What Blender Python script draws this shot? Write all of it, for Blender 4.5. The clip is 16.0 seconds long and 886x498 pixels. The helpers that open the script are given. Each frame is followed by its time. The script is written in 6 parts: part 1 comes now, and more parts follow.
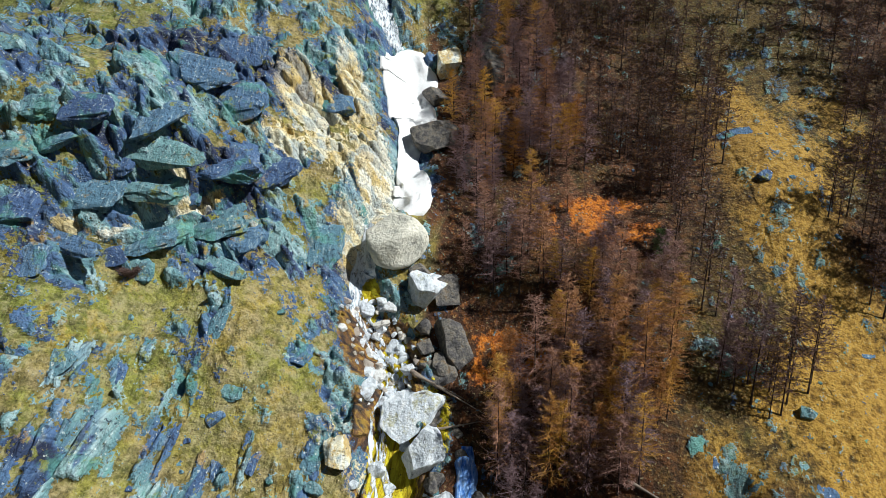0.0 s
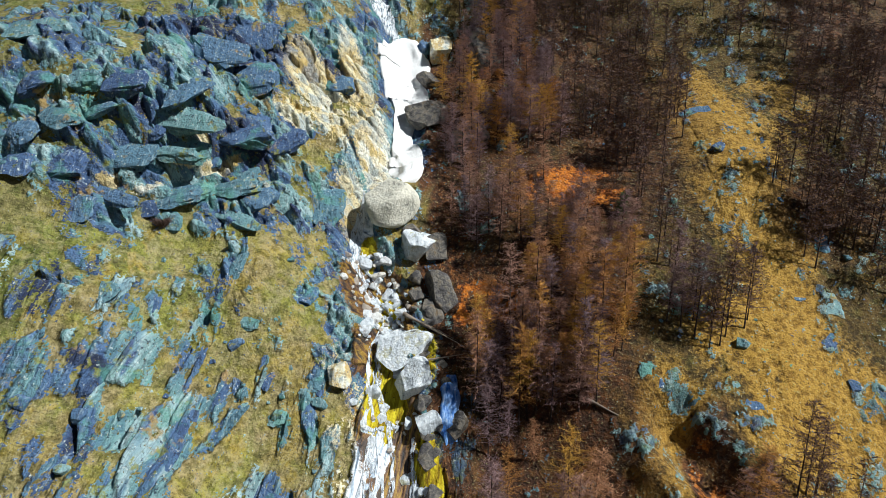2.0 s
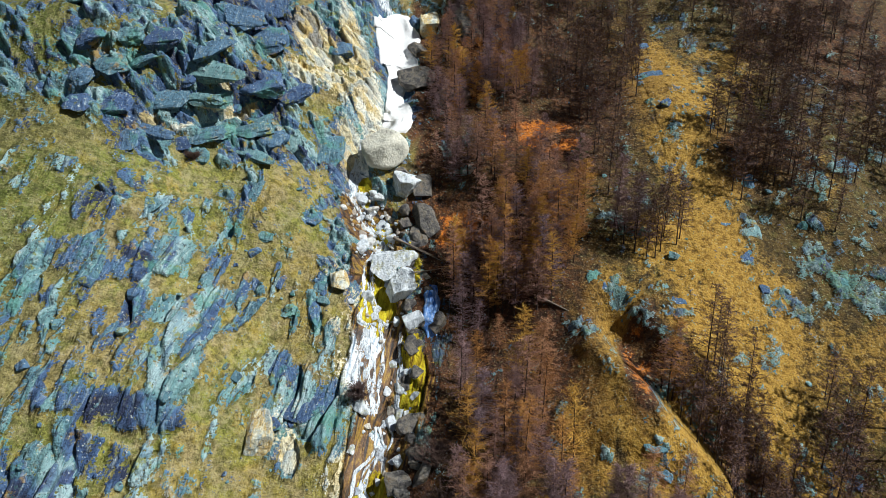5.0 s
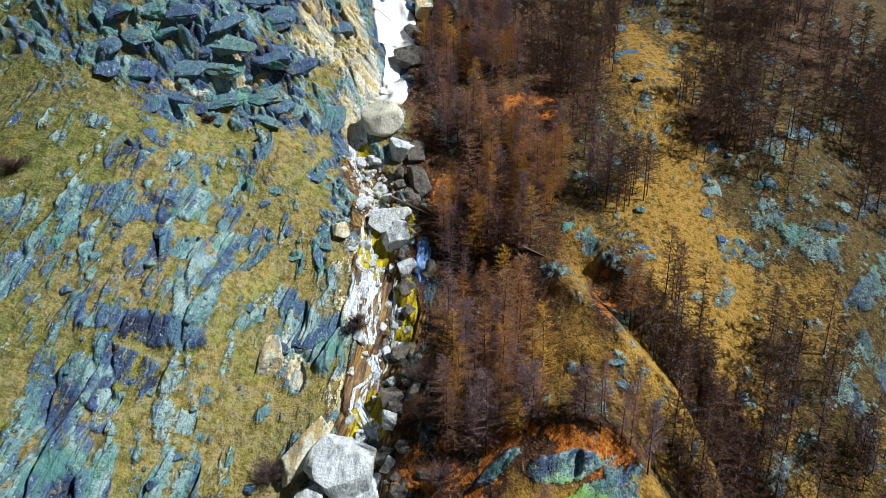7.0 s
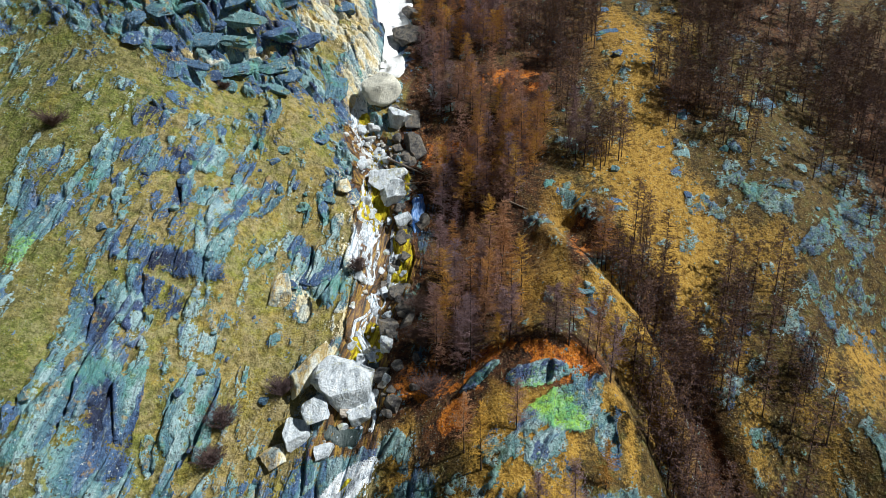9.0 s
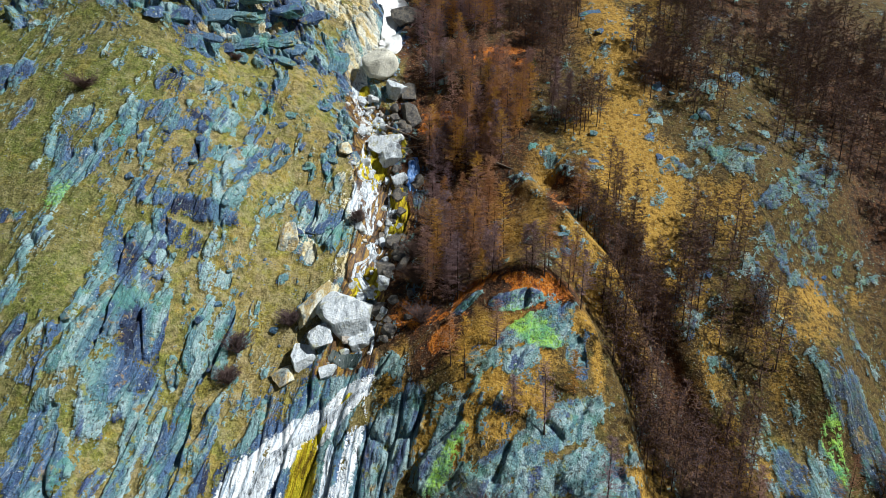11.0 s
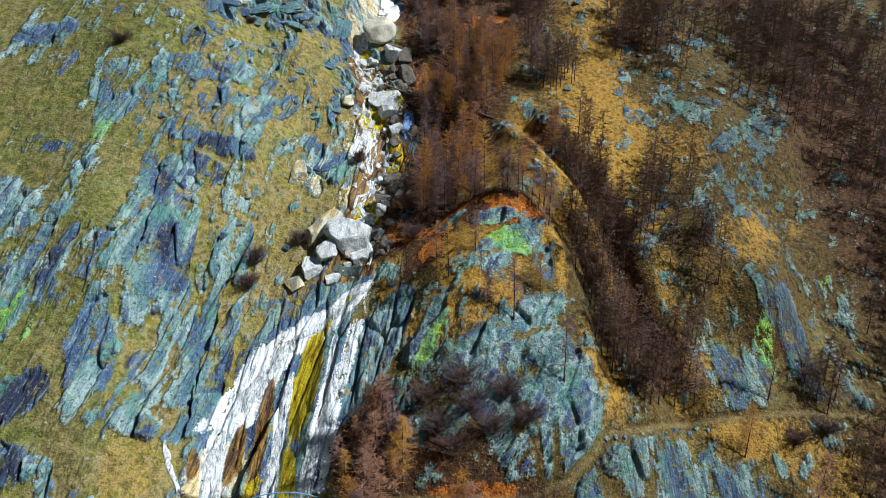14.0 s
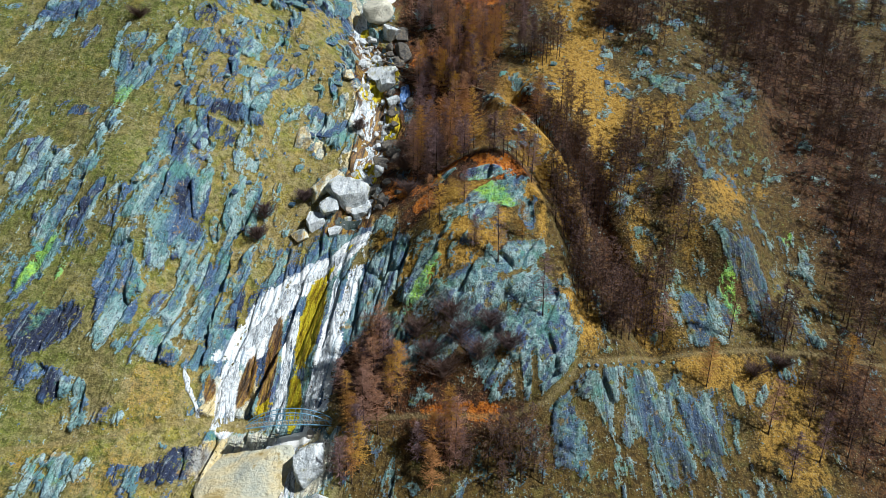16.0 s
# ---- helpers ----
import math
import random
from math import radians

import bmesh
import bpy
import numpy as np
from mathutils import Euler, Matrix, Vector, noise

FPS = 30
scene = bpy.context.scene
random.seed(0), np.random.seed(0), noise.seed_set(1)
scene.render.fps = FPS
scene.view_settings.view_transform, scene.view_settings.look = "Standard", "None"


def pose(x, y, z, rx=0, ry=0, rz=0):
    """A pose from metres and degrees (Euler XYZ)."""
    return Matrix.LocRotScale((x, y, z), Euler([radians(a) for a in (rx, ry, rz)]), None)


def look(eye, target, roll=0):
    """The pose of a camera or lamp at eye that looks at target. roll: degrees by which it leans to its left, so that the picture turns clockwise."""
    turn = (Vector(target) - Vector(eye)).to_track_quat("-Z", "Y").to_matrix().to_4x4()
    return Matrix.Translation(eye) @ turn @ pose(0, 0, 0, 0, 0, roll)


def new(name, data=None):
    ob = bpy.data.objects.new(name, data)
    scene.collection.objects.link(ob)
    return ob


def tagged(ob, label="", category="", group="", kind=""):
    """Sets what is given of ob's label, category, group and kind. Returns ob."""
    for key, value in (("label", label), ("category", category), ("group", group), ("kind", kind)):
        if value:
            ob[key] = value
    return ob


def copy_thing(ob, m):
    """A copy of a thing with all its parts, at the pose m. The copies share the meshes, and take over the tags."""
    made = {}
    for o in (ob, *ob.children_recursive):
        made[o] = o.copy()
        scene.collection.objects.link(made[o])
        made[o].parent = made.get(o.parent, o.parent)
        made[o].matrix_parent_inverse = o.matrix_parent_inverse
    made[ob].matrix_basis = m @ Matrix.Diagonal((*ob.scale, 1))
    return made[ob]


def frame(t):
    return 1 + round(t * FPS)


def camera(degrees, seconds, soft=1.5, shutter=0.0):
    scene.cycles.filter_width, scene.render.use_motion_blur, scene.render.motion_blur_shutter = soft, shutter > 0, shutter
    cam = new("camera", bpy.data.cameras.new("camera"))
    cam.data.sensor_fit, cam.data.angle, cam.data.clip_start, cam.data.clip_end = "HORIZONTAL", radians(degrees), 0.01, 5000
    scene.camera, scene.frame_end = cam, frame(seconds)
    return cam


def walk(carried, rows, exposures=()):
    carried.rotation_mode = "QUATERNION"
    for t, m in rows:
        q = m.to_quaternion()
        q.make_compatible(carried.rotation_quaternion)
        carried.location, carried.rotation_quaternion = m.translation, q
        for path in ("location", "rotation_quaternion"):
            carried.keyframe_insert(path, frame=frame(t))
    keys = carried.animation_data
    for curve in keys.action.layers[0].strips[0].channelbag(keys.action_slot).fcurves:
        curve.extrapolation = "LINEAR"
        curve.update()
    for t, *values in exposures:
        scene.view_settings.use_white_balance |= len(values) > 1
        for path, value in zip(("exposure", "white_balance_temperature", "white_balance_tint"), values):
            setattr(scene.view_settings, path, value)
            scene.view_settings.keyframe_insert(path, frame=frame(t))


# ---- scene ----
cam = camera(78.0, 16.0, 0.5)
METRES, EYE, TILT, LEAN, TURN = 130.0, 150.0, -14.0, 0.0, 0.0
DEEP = 1.139
ROWS = [
    (0.0, 0.0, 0.0, 0.0, 0.0, 0.0, -0.0),
    (0.5, 0.0045, -0.0228, -0.014, 0.03, 0.0, -0.0),
    (1.0, 0.0092, -0.0459, -0.0306, 0.04, 0.02, -0.02),
    (1.5, 0.0132, -0.0694, -0.046, 0.02, -0.04, -0.04),
    (2.0, 0.0179, -0.0929, -0.0621, 0.05, -0.05, -0.04),
    (2.5, 0.0219, -0.1161, -0.0794, -0.02, -0.04, -0.06),
    (3.0, 0.0269, -0.1374, -0.0963, 0.02, -0.09, -0.09),
    (3.5, 0.0317, -0.1595, -0.1172, 0.01, -0.07, -0.11),
    (4.0, 0.0365, -0.1822, -0.1374, 0.02, -0.05, -0.14),
    (6.5, 0.0596, -0.2945, -0.2418, 0.02, -0.03, -0.27),
    (7.0, 0.063, -0.3168, -0.2616, -0.01, -0.08, -0.31),
    (7.5, 0.067, -0.3389, -0.2828, 0.0, -0.13, -0.33),
    (8.0, 0.071, -0.3609, -0.3058, 0.02, -0.09, -0.36),
    (8.5, 0.0746, -0.3834, -0.3286, 0.03, -0.08, -0.4),
    (9.0, 0.0789, -0.4063, -0.3516, 0.05, -0.08, -0.44),
    (11.5, 0.1006, -0.5196, -0.4669, 0.09, -0.1, -0.59),
    (12.0, 0.1047, -0.5423, -0.49, 0.08, -0.11, -0.61),
    (12.5, 0.1079, -0.5649, -0.5135, 0.21, -0.14, -0.67),
    (13.0, 0.1123, -0.5872, -0.5367, 0.2, -0.2, -0.7),
    (13.5, 0.1165, -0.6098, -0.56, 0.2, -0.23, -0.72),
    (14.0, 0.1212, -0.6321, -0.5833, 0.19, -0.26, -0.75),
    (14.5, 0.1257, -0.6545, -0.6062, 0.18, -0.3, -0.77),
    (15.0, 0.1302, -0.6767, -0.6295, 0.18, -0.35, -0.79),
    (15.5, 0.1346, -0.6989, -0.6523, 0.18, -0.39, -0.8),
    (16.0, 0.1388, -0.7213, -0.6748, 0.18, -0.42, -0.8),
]
walk(cam, [(t, pose(0, 0, EYE, TILT, LEAN, TURN) @ pose(METRES * x, METRES * y * DEEP, METRES * z, 90 + pitch / DEEP, roll, yaw / DEEP)) for t, x, y, z, yaw, pitch, roll in ROWS], ((0.0, 0.16, 6230, 10), (16.0, 0.16, 6230, 10)))

# ---- light ----
SUN = Vector((0.66, -0.15, 0.73)).normalized()
world = bpy.data.worlds.new("sky")
scene.world = world
world.use_nodes = True
sky = world.node_tree.nodes.new("ShaderNodeTexSky")
sky.sky_type = "NISHITA"
sky.sun_disc = False
sky.sun_elevation = math.asin(SUN.z)
sky.sun_rotation = math.atan2(SUN.x, SUN.y)
sky.altitude = 1800
back = world.node_tree.nodes["Background"]
back.inputs["Strength"].default_value = 0.019
world.node_tree.links.new(sky.outputs[0], back.inputs["Color"])
sun = new("sun", bpy.data.lights.new("sun", "SUN"))
sun.data.energy = 5.0
sun.data.angle = radians(0.5)
sun.data.color = (0.96, 0.96, 0.90)
sun.matrix_world = look(SUN * 300, (0, 0, 0))


# ---- materials ----
class Nodes:
    """A short way to write node materials."""

    def __init__(self, name):
        self.mat = bpy.data.materials.new(name)
        self.mat.use_nodes = True
        self.tree = self.mat.node_tree
        self.bsdf = self.tree.nodes["Principled BSDF"]
        self.bsdf.inputs["Specular IOR Level"].default_value = 0.25

    def put(self, kind, **sets):
        node = self.tree.nodes.new(kind)
        for key, value in sets.items():
            node.inputs[key].default_value = value
        return node

    def wire(self, a, b):
        self.tree.links.new(a, b)

    def coords(self, scale=(1, 1, 1), turn=(0, 0, 0), local=False):
        tc = self.put("ShaderNodeTexCoord" if local else "ShaderNodeNewGeometry")
        mp = self.put("ShaderNodeMapping", Scale=scale, Rotation=[radians(a) for a in turn])
        self.wire(tc.outputs["Object" if local else "Position"], mp.inputs["Vector"])
        return mp.outputs[0]

    def stretched(self, name, scale):
        a = self.put("ShaderNodeAttribute")
        a.attribute_name = name
        mp = self.put("ShaderNodeMapping", Scale=scale)
        self.wire(a.outputs["Vector"], mp.inputs["Vector"])
        return mp.outputs[0]

    def cracks(self, at, scale, thick):
        v = self.put("ShaderNodeTexVoronoi", Scale=scale)
        v.feature = "DISTANCE_TO_EDGE"
        self.wire(at, v.inputs["Vector"])
        return self.ramp(v.outputs["Distance"], [(0.0, 1.0), (thick, 0.0)])

    def noise(self, at, scale, detail=5.0, rough=0.6, twist=0.0):
        n = self.put("ShaderNodeTexNoise", Scale=scale, Detail=detail, Roughness=rough, Distortion=twist)
        self.wire(at, n.inputs["Vector"])
        return n.outputs["Fac"]

    def ramp(self, fac, stops):
        r = self.put("ShaderNodeValToRGB")
        while len(r.color_ramp.elements) < len(stops):
            r.color_ramp.elements.new(0.5)
        for e, (p, c) in zip(r.color_ramp.elements, stops):
            e.position = p
            e.color = (*c, 1) if isinstance(c, tuple) else (c, c, c, 1)
        self.wire(fac, r.inputs[0])
        return r.outputs[0]

    def mix(self, fac, a, b, blend="MIX"):
        m = self.tree.nodes.new("ShaderNodeMix")
        m.data_type, m.blend_type = "RGBA", blend
        for value, slot in ((fac, 0), (a, 6), (b, 7)):
            if isinstance(value, tuple):
                m.inputs[slot].default_value = (*value, 1)
            elif isinstance(value, float):
                m.inputs[slot].default_value = value
            else:
                self.wire(value, m.inputs[slot])
        return m.outputs[2]

    def maths(self, op, a, b=0.0):
        m = self.tree.nodes.new("ShaderNodeMath")
        m.operation = op
        for value, slot in ((a, 0), (b, 1)):
            if isinstance(value, (int, float)):
                m.inputs[slot].default_value = value
            else:
                self.wire(value, m.inputs[slot])
        return m.outputs[0]

    def split(self, name):
        a = self.put("ShaderNodeAttribute")
        a.attribute_name = name
        s = self.put("ShaderNodeSeparateColor")
        self.wire(a.outputs["Color"], s.inputs[0])
        return s.outputs

    def done(self, color, rough=0.85, bump=None, strength=0.5, distance=0.1):
        if isinstance(color, tuple):
            self.bsdf.inputs["Base Color"].default_value = (*color, 1)
        else:
            self.wire(color, self.bsdf.inputs["Base Color"])
        if isinstance(rough, float):
            self.bsdf.inputs["Roughness"].default_value = rough
        else:
            self.wire(rough, self.bsdf.inputs["Roughness"])
        if bump is not None:
            b = self.put("ShaderNodeBump", Strength=strength, Distance=distance)
            self.wire(bump, b.inputs["Height"])
            self.wire(b.outputs[0], self.bsdf.inputs["Normal"])
        return self.mat


def slate_color(m, at, chance, lines, bands=None):
    """Blue-grey schist: a tint for each block, streaks along the joints, pale and yellow-green lichen."""
    if bands is not None:
        chance = m.maths("ADD", chance, m.maths("MULTIPLY", m.maths("SUBTRACT", m.noise(bands, 1.0, 3, 0.6, 0.3), 0.5), 0.9))
    tint = m.ramp(chance, [(0.0, (0.030, 0.040, 0.085)), (0.2, (0.06, 0.11, 0.23)), (0.36, (0.09, 0.165, 0.31)), (0.50, (0.11, 0.225, 0.28)), (0.64, (0.18, 0.335, 0.35)), (0.80, (0.37, 0.51, 0.54)), (0.90, (0.18, 0.31, 0.38)), (1.0, (0.08, 0.12, 0.25))])
    streak = m.noise(lines, 1.0, 3, 0.65, 0.5)
    tint = m.mix(m.ramp(streak, [(0.56, 0.0), (0.68, 0.40)]), tint, (0.50, 0.61, 0.62))
    tint = m.mix(m.ramp(streak, [(0.32, 0.70), (0.43, 0.0)]), tint, (0.03, 0.04, 0.065))
    tint = m.mix(m.ramp(m.noise(at, 1.3, 3, 0.65), [(0.59, 0.0), (0.66, 0.8)]), tint, (0.025, 0.034, 0.065))
    tint = m.mix(m.ramp(m.noise(at, 1.9, 2, 0.6), [(0.64, 0.0), (0.70, 0.7)]), tint, (0.62, 0.68, 0.64))
    tint = m.mix(m.ramp(m.noise(at, 0.40, 5, 0.7), [(0.58, 0.0), (0.64, 0.8)]), tint, (0.26, 0.27, 0.045))
    tint = m.mix(m.ramp(m.noise(at, 0.19, 6, 0.7), [(0.60, 0.0), (0.66, 0.8)]), tint, (0.40, 0.26, 0.07))
    tint = m.mix(m.ramp(m.noise(at, 0.13, 6, 0.7), [(0.55, 0.0), (0.63, 0.65)]), tint, (0.11, 0.31, 0.25))
    return m.mix(m.maths("MULTIPLY", m.cracks(lines, 0.8, 0.045), 0.35), tint, (0.018, 0.022, 0.04))


def pale_color(m, at, chance=None):
    """Cream and ochre water-worn rock."""
    c = m.ramp(m.noise(m.coords((1, 0.35, 0.35), (45, 0, 10)), 0.45, 5, 0.7, 0.8), [(0.28, (0.20, 0.20, 0.20)), (0.38, (0.42, 0.42, 0.38)), (0.45, (0.52, 0.36, 0.12)), (0.53, (0.72, 0.67, 0.48)), (0.64, (0.80, 0.82, 0.78)), (0.78, (0.44, 0.31, 0.10))])
    c = m.mix(m.ramp(m.noise(at, 0.22, 6, 0.7), [(0.52, 0.0), (0.60, 0.85)]), c, (0.26, 0.34, 0.37))
    if chance is not None:
        # cream and ochre blocks, lightened to paint in sun on a crag facing right
        block = m.ramp(chance, [(0.0, (0.22, 0.24, 0.28)), (0.2, (0.60, 0.42, 0.11)), (0.4, (0.88, 0.79, 0.52)), (0.55, (0.42, 0.50, 0.52)), (0.75, (0.92, 0.90, 0.78)), (1.0, (0.72, 0.54, 0.20))])
        c = m.mix(0.7, c, block)
        c = m.mix(m.maths("MULTIPLY", m.cracks(m.stretched("grain", (0.5, 1.6, 1)), 0.7, 0.04), 0.5), c, (0.05, 0.04, 0.035))
    return m.mix(m.ramp(m.noise(at, 1.4, 3, 0.65), [(0.60, 0.0), (0.68, 0.85)]), c, (0.08, 0.07, 0.07))


def ground_material():
    m = Nodes("mountainside")
    at = m.coords()
    rock, pale, moss = m.split("mask_a")[:3]
    litter_shade, lime, trail = m.split("mask_b")[:3]
    chance, gold, wet = m.split("mask_c")[:3]
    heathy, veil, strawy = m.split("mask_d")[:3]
    fine, mid, broad = m.noise(at, 2.2, 2, 0.6), m.noise(at, 0.33, 5, 0.68), m.noise(at, 0.075, 6, 0.66)
    clump = m.noise(at, 0.75, 4, 0.68)
    seams = m.noise(m.stretched("grain", (0.22, 1.3, 1)), 1.0, 4, 0.65, 0.3)

    def ragged(mask, low, high, much=1.0):
        v = m.maths("ADD", mask, m.maths("MULTIPLY", m.maths("SUBTRACT", clump, 0.5), 1.1 * much))
        v = m.maths("ADD", v, m.maths("MULTIPLY", m.maths("SUBTRACT", fine, 0.5), 0.95 * much))
        v = m.maths("ADD", v, m.maths("MULTIPLY", m.maths("SUBTRACT", seams, 0.5), 0.55 * much))
        return m.ramp(v, [(low, 0.0), (high, 1.0)])

    olive = m.ramp(clump, [(0.30, (0.06, 0.075, 0.016)), (0.44, (0.155, 0.165, 0.045)), (0.55, (0.27, 0.26, 0.11)), (0.68, (0.21, 0.18, 0.085))])
    green = m.ramp(clump, [(0.30, (0.045, 0.075, 0.012)), (0.46, (0.125, 0.165, 0.022)), (0.60, (0.24, 0.28, 0.045))])
    brown = m.ramp(clump, [(0.30, (0.08, 0.06, 0.022)), (0.46, (0.21, 0.155, 0.075)), (0.60, (0.35, 0.265, 0.14))])
    amber = m.ramp(clump, [(0.30, (0.12, 0.085, 0.010)), (0.46, (0.28, 0.195, 0.022)), (0.60, (0.42, 0.32, 0.055))])
    grass = m.mix(m.ramp(mid, [(0.44, 0.0), (0.54, 0.85)]), olive, green)
    grass = m.mix(m.ramp(broad, [(0.46, 0.0), (0.56, 0.75)]), grass, brown)
    grass = m.mix(m.ramp(m.noise(at, 0.21, 6, 0.7), [(0.54, 0.0), (0.61, 0.8)]), grass, amber)
    heath = m.ramp(clump, [(0.30, (0.022, 0.014, 0.006)), (0.44, (0.060, 0.038, 0.012)), (0.56, (0.13, 0.083, 0.022)), (0.68, (0.075, 0.038, 0.011))])
    golden = m.ramp(clump, [(0.30, (0.09, 0.050, 0.009)), (0.43, (0.25, 0.135, 0.020)), (0.56, (0.45, 0.27, 0.050)), (0.70, (0.25, 0.125, 0.022))])
    straw = m.ramp(clump, [(0.30, (0.11, 0.085, 0.025)), (0.44, (0.25, 0.19, 0.075)), (0.56, (0.42, 0.33, 0.15)), (0.68, (0.29, 0.20, 0.08))])
    dark_grass = m.ramp(clump, [(0.30, (0.035, 0.050, 0.008)), (0.46, (0.085, 0.10, 0.018)), (0.60, (0.16, 0.17, 0.035))])
    grass = m.mix(m.ramp(strawy, [(0.0, 0.0), (1.0, 0.6)]), m.mix(m.ramp(strawy, [(0.0, 0.55), (0.3, 0.0)]), grass, dark_grass), m.mix(m.ramp(mid, [(0.48, 0.0), (0.56, 0.8)]), straw, amber))
    bleach = m.noise(at, 0.42, 8, 0.8, 0.4)
    grass = m.mix(m.ramp(bleach, [(0.50, 0.0), (0.64, 0.6)]), grass, (0.32, 0.29, 0.17))
    grass = m.mix(m.ramp(bleach, [(0.34, 0.8), (0.50, 0.0)]), grass, (0.085, 0.080, 0.035))
    grass = m.mix(heathy, grass, m.mix(m.ramp(mid, [(0.52, 0.0), (0.62, 0.3)]), heath, dark_grass))
    grass = m.mix(ragged(gold, 0.18, 0.62, 0.8), grass, golden)
    # dark brown of the forest floor, also the painted tree shadow far right
    duff_shade = m.ramp(clump, [(0.32, (0.016, 0.009, 0.007)), (0.47, (0.065, 0.030, 0.017)), (0.62, (0.14, 0.055, 0.018))])
    needles = m.ramp(clump, [(0.30, (0.05, 0.018, 0.008)), (0.44, (0.32, 0.085, 0.014)), (0.57, (0.64, 0.21, 0.022)), (0.70, (0.22, 0.06, 0.014))])
    needles = m.mix(ragged(litter_shade, 0.66, 0.86, 0.5), duff_shade, needles)
    color = m.mix(m.ramp(litter_shade, [(0.0, 0.0), (0.5, 1.0)]), grass, needles)
    color = m.mix(m.ramp(fine, [(0.30, 0.65), (0.42, 0.0)]), color, (0.035, 0.030, 0.012))
    color = m.mix(m.ramp(fine, [(0.60, 0.0), (0.72, 0.5)]), color, (0.46, 0.41, 0.21))
    color = m.mix(trail, color, m.ramp(fine, [(0.3, (0.16, 0.12, 0.05)), (0.7, (0.34, 0.27, 0.14))]))
    film = m.ramp(m.noise(m.stretched("grain", (0.14, 1.2, 1)), 1.0, 4, 0.6, 0.5), [(0.27, (0.06, 0.055, 0.06)), (0.35, (0.20, 0.27, 0.35)), (0.42, (0.54, 0.64, 0.75)), (0.48, (0.84, 0.88, 0.92)), (0.66, (0.90, 0.93, 0.96)), (0.76, (0.46, 0.56, 0.66))])
    stone = m.mix(ragged(pale, 0.38, 0.55, 0.8), slate_color(m, at, chance, m.stretched("grain", (0.26, 1.15, 1)), m.stretched("grain", (0.045, 0.42, 1))), pale_color(m, at, chance))
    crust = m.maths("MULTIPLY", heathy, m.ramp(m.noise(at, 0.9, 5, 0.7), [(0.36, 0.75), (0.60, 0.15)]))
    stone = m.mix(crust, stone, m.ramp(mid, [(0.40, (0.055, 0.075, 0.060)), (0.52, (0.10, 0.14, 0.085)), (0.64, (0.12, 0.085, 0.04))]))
    stone = m.mix(ragged(veil, 0.36, 0.50, 0.7), stone, film)
    # wet brown rock, and the gully's shade painted in with the same dark tones
    stone = m.mix(m.maths("MULTIPLY", ragged(wet, 0.46, 0.62, 0.6), 0.94), stone, m.ramp(seams, [(0.30, (0.010, 0.008, 0.008)), (0.42, (0.050, 0.028, 0.018)), (0.52, (0.20, 0.095, 0.026)), (0.60, (0.40, 0.24, 0.03)), (0.72, (0.08, 0.055, 0.04))]))
    stone = m.mix(m.maths("MULTIPLY", ragged(lime, 0.40, 0.80), 0.9), stone, m.ramp(mid, [(0.4, (0.16, 0.42, 0.16)), (0.58, (0.34, 0.60, 0.07))]))
    stone = m.mix(ragged(moss, 0.44, 0.56, 0.7), stone, m.ramp(seams, [(0.34, (0.13, 0.075, 0.008)), (0.47, (0.42, 0.31, 0.010)), (0.60, (0.66, 0.56, 0.03))]))
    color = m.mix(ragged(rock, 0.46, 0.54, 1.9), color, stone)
    ridges = m.noise(m.stretched("grain", (0.40, 1.35, 1)), 1.0, 5, 0.7, 0.5)
    hard = m.maths("MULTIPLY", rock, m.maths("SUBTRACT", 1.0, m.maths("MULTIPLY", veil, 0.75)))
    bump = m.maths("ADD", m.maths("ADD", m.maths("MULTIPLY", fine, 0.55), m.maths("MULTIPLY", clump, 0.7)), m.maths("MULTIPLY", m.maths("MULTIPLY", m.maths("ADD", ridges, m.maths("MULTIPLY", clump, 0.6)), hard), 1.6))
    return m.done(color, 0.9, bump, 1.0, 0.5)


